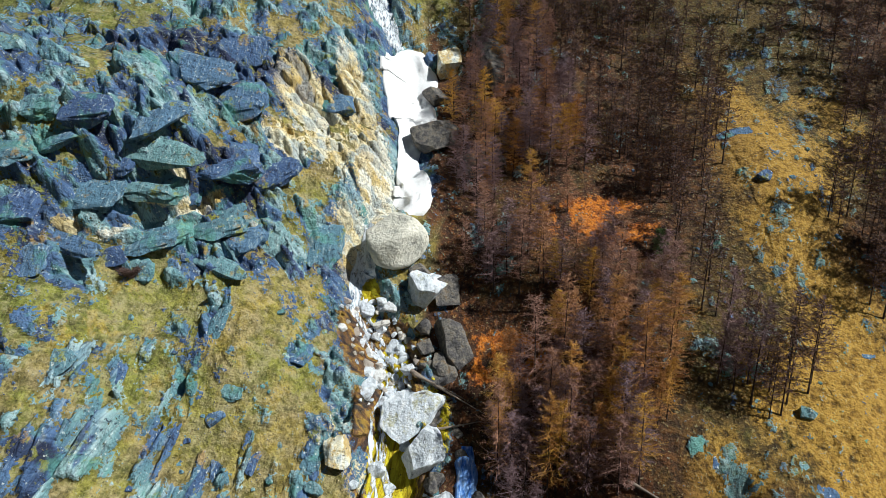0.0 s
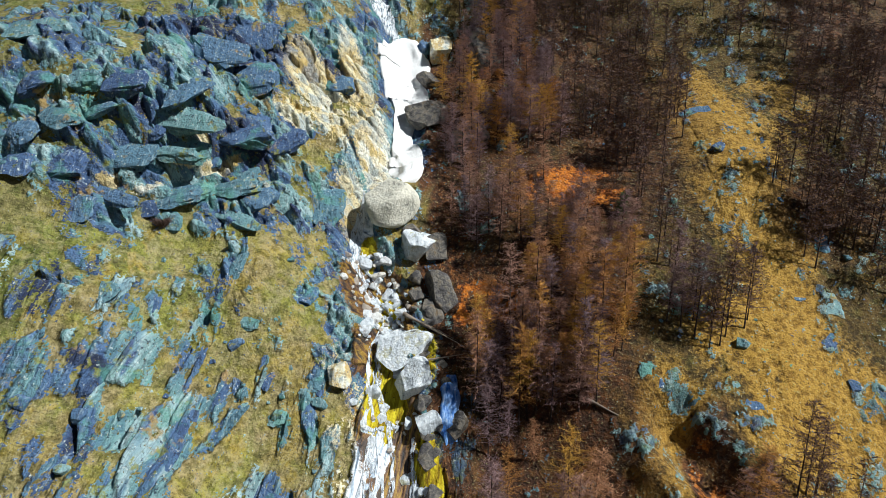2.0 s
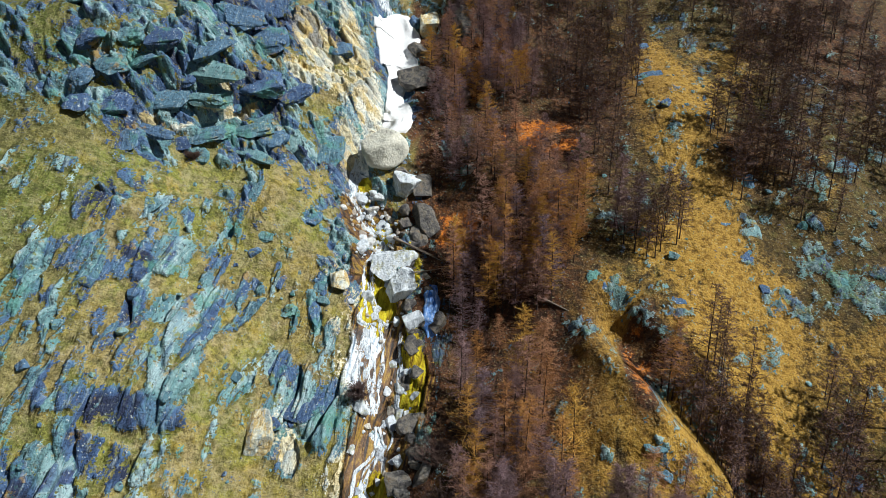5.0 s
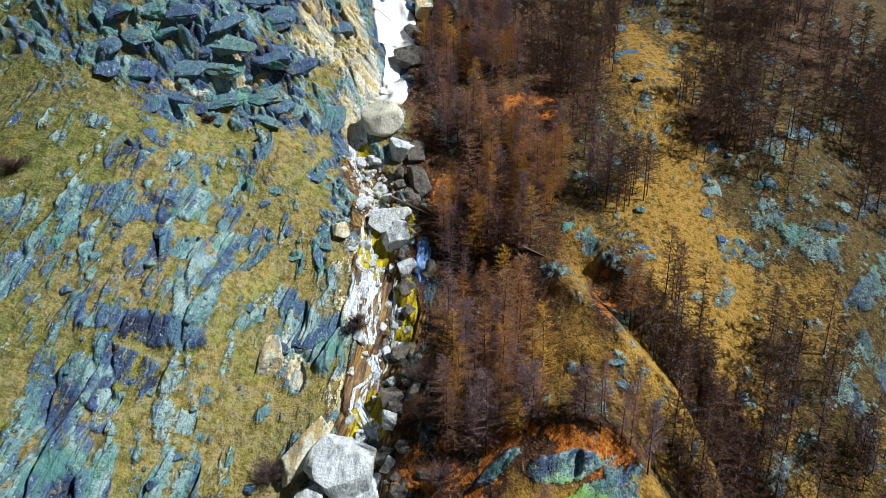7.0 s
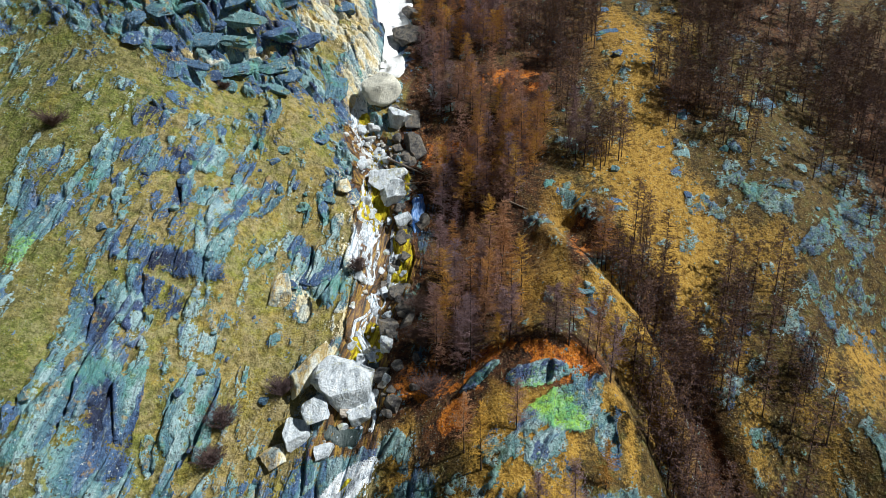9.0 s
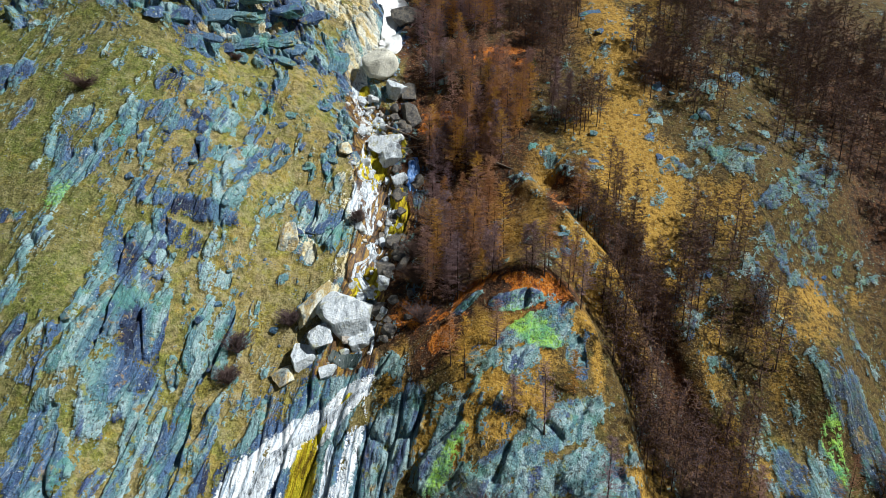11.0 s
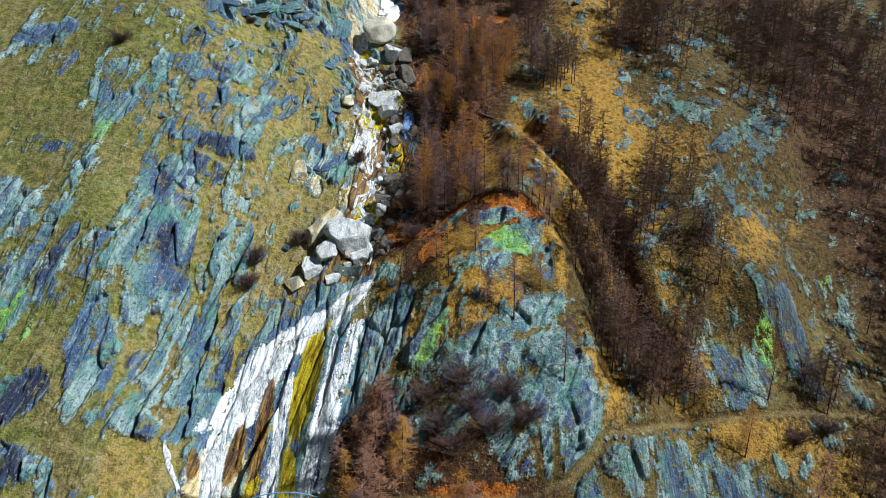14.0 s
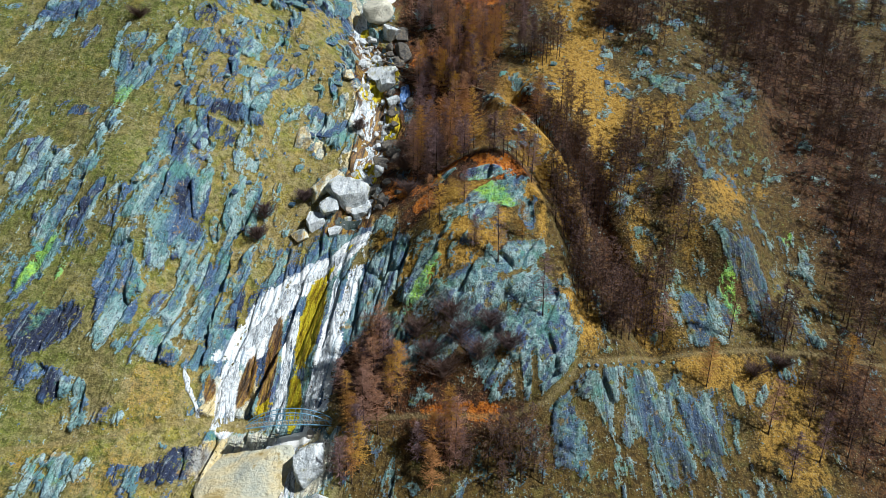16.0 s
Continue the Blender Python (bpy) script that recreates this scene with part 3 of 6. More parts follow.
GRASS_LOW_A = [
    (-71.2, 48.2, 4.9, 2.3, 47, 0.9), (-60, 35.9, 9.7, 3.2, -18, 0.9), (-47, 31.3, 9.6, 4.1, 0, 1), (-67.7, 26.4, 5.2, 3.2, -3, 1), (-51.5, 24.2, 15, 1.6, -1, 1), (-59.1, 32.1, 3.6, 1.2, -59, 0.8), (-45, 48.2, 5.7, 1.2, -52, 0.8), (-54.9, 43.8, 5, 1.8, -85, 0.8), (-95.4, 100.3, 19.6, 7.2, -22, 0.9), (-84.4, 82, 11, 3.3, -12, 0.8), (-66, 75.2, 8.1, 3.8, -41, 0.9), (-84.3, 112.3, 11.1, 2.5, -23, 0.6), (-60.2, 60.5, 3.2, 1.1, 22, 0.8), (-64.9, 54.5, 3.9, 1.1, 63, 0.7), (-46.6, 21.4, 7.6, 1.6, -6, 1), (-66.2, 59.1, 4.8, 1.2, -23, 0.7),
]
GRASS_LOW_B = [
    (-62.7, 90.8, 6.2, 1.6, 53, 0.5), (-31.7, 45.2, 6.8, 0.6, -88, 0.3), (-56.5, 40.9, 4.4, 1, -48, 0.6),
]
GRASS_EAST = [
    (59.8, 21.1, 3.4, 2, 68, 0.9), (64.5, 17.1, 3.7, 1.5, 49, 0.8), (89.9, 13.2, 5.8, 2.3, 76, 0.9), (91.6, 27.2, 9.2, 3.3, -7, 0.9), (103, 15.1, 9.7, 5.3, 83, 1), (117, 21.7, 8.9, 5.6, -64, 1), (65.2, 31.5, 8.4, 1.2, -5, 0.6), (53.8, 14.4, 4, 1.7, 18, 0.7), (72.9, 85.5, 11.8, 3.9, 39, 0.8), (63.5, 102.2, 12.9, 5, 56, 0.8), (96.6, 66.3, 7.4, 2.8, 17, 0.8), (87.3, 90, 5.6, 2.4, 2, 0.6), (33.8, 84.3, 9.1, 3.1, -76, 0.7), (35.2, 98.6, 5.8, 2.4, -27, 0.5),
]
TEAL_A = [
    (-70.7, 96.3, 7, 3.1, 58, 1), (-75, 95.9, 7, 2.7, -62, 1), (-65.3, 102.7, 6.5, 2.6, 63, 0.8), (-59.2, 100.3, 4, 0.9, -82, 1), (-59.5, 68.4, 5.8, 3, -75, 1), (-47.5, 69.9, 6, 2, -89, 1), (-40.3, 69.7, 5.6, 1.5, 74, 1), (-58.9, 81.5, 6.3, 2.1, -80, 0.6), (-39.1, 90.5, 6.7, 2.1, 60, 0.6), (-35.8, 67.2, 7.6, 1.8, 89, 0.8), (-60.6, 49.7, 10.1, 4.5, -81, 1), (-79.1, 53.4, 7, 3.7, 67, 1), (-58.8, 66.5, 6.6, 3.1, 71, 1), (-53.5, 62, 5.5, 3.7, -45, 1), (-48, 50, 9.4, 1.9, -87, 1), (-39.5, 50.5, 12.5, 2.8, -87, 0.8),
]
TEAL_B = [
    (-73.8, 81.2, 3.5, 1.2, 58, 1), (-77.3, 66.5, 9.8, 1.7, 67, 0.5), (-53.1, 106.7, 3.7, 1.8, -2, 0.9),
]
DARK_A = [
    (-35.8, 140.9, 5, 4.6, -13, 0.9), (-42.9, 157.9, 14.8, 7.1, -1, 0.6), (-71.8, 154.1, 9.8, 3.9, -31, 0.7), (-50.6, 109.5, 3.2, 0.9, -20, 0.8), (-37, 101.3, 2.3, 1.3, -87, 0.7), (-47.3, 101.2, 4, 0.9, -77, 0.6), (-53.2, 142.4, 3, 2.7, -63, 0.6), (-43.8, 88.5, 8, 2.5, -6, 1), (-47.2, 84, 5.9, 2.4, -21, 0.9), (-52.1, 67.2, 9.6, 4.9, -71, 1), (-55.2, 77.6, 8.1, 2.3, -62, 0.9), (-57.4, 115.7, 5.1, 1.9, -18, 0.8), (-48.7, 101.7, 2.3, 1.1, -88, 0.8), (-57, 48.1, 6.1, 2, -74, 1), (-70.2, 42, 6.9, 3.7, 23, 0.8), (-71.8, 64.6, 5.9, 1.7, 67, 0.9),
]
DARK_B = [
    (-76.3, 68.6, 7.2, 1.4, 69, 0.7), (-38.6, 19.6, 5.3, 2.6, 15, 1), (-45.6, 36.5, 2.6, 1.8, -4, 0.9), (-69.4, 33.2, 5.8, 2.4, -21, 0.6), (-100.8, 117.3, 10.8, 3.1, 0, 0.8),
]
LICHEN = [
    (27.9, 66.3, 4.9, 1.4, 3, 1), (25.9, 64.7, 2.8, 1.6, -88, 1), (17.6, 67.2, 3.3, 0.6, 23, 1), (30.8, 62, 4.1, 0.8, 18, 0.8), (27.1, 56.2, 2.2, 1.3, 34, 0.8), (17.4, 49.8, 5.2, 1.1, 62, 0.8), (14.2, 44.3, 2.2, 1.1, 77, 1),
]
RUST = [
    (14.9, 67.7, 5.3, 1, 22, 1), (23.2, 69.3, 5.9, 1.4, -7, 1), (31.7, 66.9, 5.4, 0.9, -20, 1), (22.9, 68.5, 2.3, 1, 50, 0.8), (34.5, 61.9, 4.3, 0.5, 11, 0.7), (28.9, 62.8, 3.8, 0.4, 23, 0.8),
]
DOME_FLANK = [
    (31.6, 36.9, 16.5, 7.7, -20, 0.55), (42.1, 34.3, 13.1, 4.1, -81, 0.8), (30.7, 29.9, 7.3, 4.5, -65, 0.6), (1.6, 48.2, 10, 4.2, 51, 0.9), (-1, 41.2, 11, 2.9, 49, 0.9), (12, 47.1, 6.1, 2.2, 49, 0.9), (9.3, 35.3, 7, 2.8, -49, 0.6), (15.8, 32.6, 6.5, 2.7, 8, 0.5), (69.3, 22, 20.5, 6.5, -13, 0.45), (87, 38.7, 11.5, 5.9, -27, 0.45), (114.2, 40.6, 9.2, 4, -78, 0.5), (48.3, 17.9, 7.4, 3.2, -76, 0.6), (27.2, 43, 5.3, 2.3, -30, 0.7),
]
PALE = [
    (-25.1, 153.6, 5, 13, 38, 0.8), (-15.5, 151.7, 4, 20, 20, 0.9), (-17.1, 135.5, 4, 7, 16, 0.7), (-15.4, 121.9, 3, 5, 9, 0.42), (-15.9, 110.8, 4, 4, 1, 0.36), (-11.8, 102.5, 7, 7, 6, 0.48), (-7.9, 94.8, 8, 8, 1, 0.6), (-22, 87, 4, 5, -1, 0.42), (-9, 81, 7, 5, -4, 0.6), (-15, 73, 6, 4, -5, 0.48), (-15, 70, 7, 5, -6, 0.48),
]
PALE_LOW = [
    (-31.4, 30.2, 6, 5, -2, 1), (-25.1, 19.1, 12, 5, -5, 1), (-11, 18, 6, 5, -5, 1),
]
MOSSY = [
    (-13.5, 128.3, 2, 3, 9, 1), (-7.7, 107.1, 4, 7, -2, 1), (-9, 119, 3, 4, 0, 0.9), (-0.9, 111.5, 3, 6, 0, 0.6), (-0.5, 94, 3, 8, 0, 1), (-6, 76, 4, 5, -6, 1), (-14.8, 42.6, 9.9, 3.4, 84, 1), (-16.2, 28, 5.4, 1.8, -82, 1), (-11.9, 52, 2.5, 1, 54, 0.8), (-7.4, 55.6, 2.2, 0.8, 45, 0.8), (-23, 27.8, 2.9, 1.3, 37, 0.6),
]
LIME = [
    (-79, 54, 7, 1.6, 64, 1), (-74, 50, 4, 1.2, 64, 0.9), (96, 42.9, 3, 7, 0, 0.8), (121, 57, 2, 3, 0, 1), (13, 45, 7, 2, 51, 0.7), (30.3, 61.8, 8, 3, -23, 0.8), (-73, 90, 4, 3, 63, 0.6), (60, 103, 4, 2, -71, 0.5),
]
# needle litter; the patches beyond x = 100 paint larch shadow into the ground
LITTER_AND_SHADE = [
    (5, 130, 7, 42, 0, 0.62), (4, 88, 5, 26, 0, 0.5), (20, 26, 16, 8, 0, 0.6), (31, 136, 15, 6, -6, 0.9), (10, 118, 10, 5, -8, 1), (42.5, 90.4, 4, 10, -30, 0.75), (33, 154, 29, 33, -4, 0.55), (16, 120, 15, 21, -9, 0.6), (21, 98, 16, 28, -12, 0.55), (150, 92, 28, 62, 0, 0.55),
]
LITTER_AND_SHADE_LOW = [
    (122, 160, 26, 26, 0, 0.55), (104, 172, 12, 14, 0, 0.5), (124, 16, 12, 16, 0, 0.5), (83.5, 125.7, 14, 9, 0, 0.45), (27.1, 68.3, 16, 4, -6, 1), (12, 62, 9, 3, 35, 0.9), (24, 23, 14, 2, -3, 0.9), (0, 30, 8, 7, -5, 0.6), (62, 53, 8, 16, 18, 0.5), (7, 69, 9, 6, 19, 0.8),
]
WOODS_TOP = [
    (31, 134, 15, 5, -6, 9), (15, 161, 12, 15, -13, 36), (38, 165, 18, 18, -1, 62), (58, 167, 8, 21, -7, 24), (9, 145, 6, 8, -6, 15), (47.2, 144.2, 10, 11, -4, 24), (21, 149, 10, 7, -6, 18), (12, 130, 8, 4, -8, 14), (30, 123, 11, 3, -7, 12), (45.7, 125.8, 3, 8, -4, 7), (80, 174, 8, 9, -9, 6), (96, 161, 8, 12, -6, 9), (89.5, 139.7, 4, 15, -7, 9), (75.5, 127.3, 5, 7, -7, 5),
]
WOODS_MID = [
    (11, 112, 5, 7, -8, 15), (21, 113, 10, 7, -8, 24), (32, 114, 7, 8, -7, 17), (17, 103, 9, 3, -6, 16), (27, 104, 4, 3, -6, 6), (51, 110, 8, 4, -5, 22), (17, 92, 9, 15, -11, 20), (19, 75, 7, 6, -10, 18), (12, 71, 5, 4, -7, 8),
]
WOODS_RIGHT = [
    (53.1, 82.2, 9, 8, -27, 22), (33.1, 72.3, 3, 4, -6, 5), (54, 68, 9, 7, -45, 20), (76, 124.5, 11, 10, -9, 16), (89.5, 116.2, 11, 6, -28, 12), (110, 126, 13, 12, 3, 11), (123, 117, 7, 10, 1, 7), (78, 77, 9, 6, -6, 13), (66, 67, 11, 6, -2, 11), (81, 64, 7, 4, -5, 5), (37.5, 66, 6, 2, -3, 5),
]
WOODS_LOW = [
    (153, 82, 11, 41, 1, 24), (170, 122, 20, 17, 2, 14), (146, 51, 7, 23, -3, 18), (56.1, 48.1, 13, 7, -63, 16), (63.5, 39.4, 8, 7, 3, 8), (83, 64, 8, 11, -6, 9), (46.4, 64.6, 4, 9, 11, 5), (2, 24, 7, 7, -4, 22), (26, 14, 14, 5, -4, 22), (-2, 15, 3, 2, -4, 4),
]
WET = [
    (-4.9, 94.8, 2, 7, 0, 0.9), (2, 92, 3, 8, 0, 0.7), (-4.8, 107.1, 4, 5, 0, 0.6), (-23.2, 35.1, 10.5, 1.9, -89, 1), (-28.5, 32.8, 5.2, 2.1, 84, 0.9), (-36.1, 31.4, 3.1, 1.3, -81, 0.7), (-11.2, 28.4, 4.4, 1.2, -61, 0.5),
]
WOODS_EDGE = [(150, 110, 25, 35, 0, 120), (118, 100, 10, 14, 0, 10), (123, 17, 9, 12, 0, 14), (158, 60, 24, 30, 0, 75), (108, 172, 22, 18, 0, 40), (126, 145, 18, 20, 0, 40), (195, 110, 20, 40, 0, 40), (128, 122, 14, 16, 0, 26), (14, 178, 10, 8, 0, 12), (40, 182, 22, 8, 0, 24)]
GOLDEN = [
    (-47, 30, 15, 7, 0, 0.28), (-60.2, 19, 18, 5, 0, 0.35), (65.9, 139.3, 12, 30, 8, 0.8), (70, 127.1, 9, 16, 0, 0.9), (60, 108, 14, 9, 0, 1), (39.5, 97.4, 8, 9, -30, 0.8), (70, 96, 12, 10, 0, 0.8), (46, 79, 8, 15, 35, 1), (59.7, 91.8, 16, 12, 0, 0.9), (55, 64, 6, 12, 0, 0.9), (68, 72, 10, 8, 0, 0.6), (92.3, 118.2, 12, 12, 0, 0.38), (83.1, 149.4, 12, 14, 0, 0.45), (24.1, 60.3, 12, 7, -20, 1), (10, 56, 10, 12, 0, 1),
]
GOLDEN_EAST = [
    (100, 24, 14, 5, 0, 0.45), (40.6, 57, 4, 12, 0, 0.9), (80, 55, 13, 14, 0, 0.46), (74.6, 40.4, 9, 9, 0, 0.6), (52.1, 40.2, 6, 10, 0, 0.7), (95.7, 65.8, 14, 9, 0, 0.45), (59.7, 83.7, 12, 12, 0, 0.9), (82, 88, 14, 12, 0, 0.45), (106.5, 68.6, 14, 5, 0, 0.6), (85.3, 27.1, 16, 4, 0, 0.56), (102, 14, 12, 9, 0, 0.45), (18, 57, 12, 8, 0, 1), (14, 50, 6, 10, -35, 0.9), (26, 50.2, 8, 8, 0, 0.7),
]
VEILS = [
    (-7.9, 95.7, 5, 8, 0, 0.9), (-7, 82, 4, 4, 0, 0.7), (-14.6, 129.6, 2, 8, 0, 0.8),
]
VEILS_LOW = [
    (-8.3, 55.2, 6.3, 2.6, 34, 1), (-15.8, 51.6, 9, 3.2, 20, 1), (-23.4, 46.8, 8.1, 3.4, 48, 1), (-26.9, 41.3, 7.3, 3.7, 49, 1), (-31.8, 40.5, 5.6, 2.1, 51, 0.7), (-32.2, 30.2, 7.2, 2.5, -82, 0.9), (-19.5, 33.9, 10.9, 1, -84, 0.9), (-10.6, 32.5, 11.2, 1.9, 84, 0.85), (-9.4, 45.2, 6.4, 1.2, 84, 0.6), (-3.4, 57.5, 2.9, 2, 40, 0.7), (-30.9, 25.1, 2.5, 1.9, 32, 0.9), (-5.3, 46.8, 9.6, 2.1, 74, 0.55), (-7.6, 31.8, 8.7, 1.6, 82, 0.6), (-32.5, 38, 5.4, 1.5, 16, 0.6), (-28.5, 43, 8, 3.1, 68, 0.8), (-10.7, 23.7, 3.4, 1.6, 45, 0.8),
]
GLADES = [(10, 118, 8, 6, 0, 0.85), (30, 134, 13, 6, 0, 0.75), (24, 23, 12, 3, 0, 0.7), (26.1, 66.4, 10, 5, 0, 0.8)]
CLEARINGS = [
    (71.7, 88.2, 13.9, 3.7, 73, 0.95), (60.9, 103.9, 10.5, 5.7, -82, 0.95), (45, 95.7, 11.5, 4.2, 66, 0.9), (45.1, 73.4, 7.9, 2, -38, 0.75), (91.9, 67.7, 8.7, 4.2, -51, 0.7), (26.7, 64.3, 11.3, 3.9, -10, 0.85), (30.5, 57.3, 8.2, 3.7, -3, 0.8), (64, 137.2, 20.5, 5.5, 74, 0.95), (69.7, 111.1, 11.1, 4.7, 83, 0.95), (48.2, 98.2, 7.4, 4.1, -42, 0.85), (71.1, 133.9, 17.9, 4.1, 87, 0.95), (60.4, 141.9, 9.9, 3.1, 73, 0.9),
]
WOODS_GULLY = [
    (56.1, 45.3, 10.7, 3.6, -75, 24), (71.2, 38.6, 3.6, 3.2, -14, 6), (75.8, 45.2, 3.5, 2.8, -4, 6), (106.7, 34.4, 4.3, 3.9, 0, 10), (61.4, 64.2, 6.9, 3, -54, 8), (130.2, 37.5, 8.5, 5.5, -57, 12), (115.2, 18.1, 10.5, 4.9, -13, 8), (64.8, 36, 8.3, 2.8, -3, 7), (81.8, 122, 8.6, 3.4, -17, 12), (94.2, 137.8, 8.8, 4.7, -78, 16), (103.6, 154.5, 11.7, 5.2, -24, 16),
]
RIDGE_CLEAR = [
    (39.9, 80.7, 7.8, 2.2, -42, 1), (48.2, 71.8, 8.9, 2.2, -51, 0.97), (40.9, 68, 7.2, 2.3, -61, 0.75), (39.5, 90, 7.1, 3.3, -73, 0.9), (40.7, 74.3, 10.5, 3.4, -54, 0.9), (38, 73.1, 6.6, 2.7, -20, 0.8),
]
RIDGE_GOLD = [
    (38.1, 85.8, 8.3, 2.1, -63, 1), (44.2, 77.8, 5.9, 1.8, -35, 1), (49.8, 71.4, 7.6, 1.8, -56, 1), (43.3, 71.1, 8.1, 2.6, -58, 0.8), (65.4, 105.6, 15, 5.2, 63, 0.9), (70.7, 86.8, 9.3, 2.9, 81, 0.9), (31.9, 85.7, 11.3, 3.2, 79, 0.95), (38.8, 78.4, 8.6, 3.9, -67, 0.95), (40.6, 97.2, 5.5, 3, -69, 1), (26.9, 79.2, 7.6, 1.6, 90, 0.7), (67.8, 136.4, 21.7, 6.7, 84, 0.9), (68, 110, 12, 5.2, 90, 0.85),
]
WOODS_RAVINE = [
    (48.8, 82.9, 5.5, 1, -36, 7), (57, 74.8, 6.7, 1.1, -54, 10), (61.9, 64.5, 5.5, 1.1, -70, 9),
]
DARK_EAST = [
    (103.2, 42.9, 12.6, 5.2, -76, 1), (85, 37.7, 7, 3.5, 88, 0.8), (65.7, 24.5, 5.2, 2, -72, 0.9), (70.4, 15.2, 8.4, 4.3, -57, 1), (79.2, 16.4, 8.3, 3.1, -59, 0.9), (95.5, 83.5, 7.1, 2.1, -85, 0.9), (86.7, 65.9, 4.7, 1.8, 87, 0.8), (99.2, 100.4, 5.5, 1.4, -13, 0.8),
]
OCHRE = [
    (-42.4, 139.5, 1.6, 1.1, -59, 0.9), (-45.1, 135.9, 3.1, 0.9, 8, 0.8), (-39.9, 136.6, 4.5, 0.9, 21, 0.7), (-55.4, 132.2, 1.7, 1.2, 41, 0.7), (-28.9, 147.4, 4.6, 2.3, -27, 0.8), (-32, 134.1, 1.9, 0.9, 47, 0.6), (-49.8, 131.7, 2.9, 0.8, 23, 0.6), (-20.4, 83.8, 2.9, 1.6, -68, 0.8), (-13.4, 74.3, 3, 1.1, 66, 0.8), (-10.7, 96.5, 5.2, 1.9, -67, 0.7),
]


rng = np.random.default_rng(7)
TABLE = rng.random((256, 256, 4))
COS = 0.70710678


def smooth(a, b, v):
    t = np.clip((v - a) / (b - a), 0, 1)
    return t * t * (3 - 2 * t)


def grain(u, v, seed=0):
    """Value noise, 0 to 1."""
    i, j = np.floor(u).astype(int), np.floor(v).astype(int)
    a, b = u - i, v - j
    a, b = a * a * (3 - 2 * a), b * b * (3 - 2 * b)
    t = TABLE[:, :, seed % 4]
    i, j = i + 37 * seed, j + 91 * seed
    p, q = t[i % 256, j % 256], t[(i + 1) % 256, j % 256]
    r, s = t[i % 256, (j + 1) % 256], t[(i + 1) % 256, (j + 1) % 256]
    return (p * (1 - a) + q * a) * (1 - b) + (r * (1 - a) + s * a) * b


def fractal(u, v, octaves=4, seed=0):
    total, weight = 0 * u, 0
    for k in range(octaves):
        total = total + grain(u * 2**k, v * 2**k, seed + k) * 0.55**k
        weight += 0.55**k
    return total / weight


def blocks(u, v, seed):
    """Broken rock: chance of each block, tilt of its face, and closeness to its edge."""
    i, j = np.floor(u).astype(int), np.floor(v).astype(int)
    d1, d2 = np.full(u.shape, 9.0), np.full(u.shape, 9.0)
    chance, tilt = 0 * u, 0 * u
    for di in (-1, 0, 1):
        for dj in (-1, 0, 1):
            r = TABLE[(i + di + 53 * seed) % 256, (j + dj + 29 * seed) % 256]
            a, b = u - (i + di + r[..., 0]), v - (j + dj + r[..., 1])
            d = np.sqrt(a * a + b * b)
            near = d < d1
            d2 = np.where(near, d1, np.minimum(d2, d))
            d1 = np.where(near, d, d1)
            chance = np.where(near, r[..., 2], chance)
            tilt = np.where(near, (r[..., 3] - 0.5) * a * 2 + (r[..., 2] * 7 % 1 - 0.3) * b * 2, tilt)
    return chance, tilt, d2 - d1


def patches(x, h, rows, core=0.5, rim=1.35):
    """The strongest of some soft oval patches."""
    best = np.zeros(np.shape(x))
    for px, ph, rx, rh, turn, amount in rows:
        reach = rim * max(rx, rh)
        near = np.nonzero((np.abs(x - px) < reach) & (np.abs(h - ph) < reach))
        c, s = math.cos(radians(turn)), math.sin(radians(turn))
        dx, dh = x[near] - px, h[near] - ph
        a, b = (dx * c + dh * s) / rx, (-dx * s + dh * c) / rh
        best[near] = np.maximum(best[near], amount * (1 - smooth(core, rim, np.sqrt(a * a + b * b))))
    return best


def off_line(x, h, line):
    """Distance from a line of points."""
    best = np.full(np.shape(x), 1e9)
    for (ax, ah), (bx, bh) in zip(line, line[1:]):
        dx, dh = bx - ax, bh - ah
        t = np.clip(((x - ax) * dx + (h - ah) * dh) / (dx * dx + dh * dh), 0, 1)
        best = np.minimum(best, np.hypot(x - ax - t * dx, h - ah - t * dh))
    return best


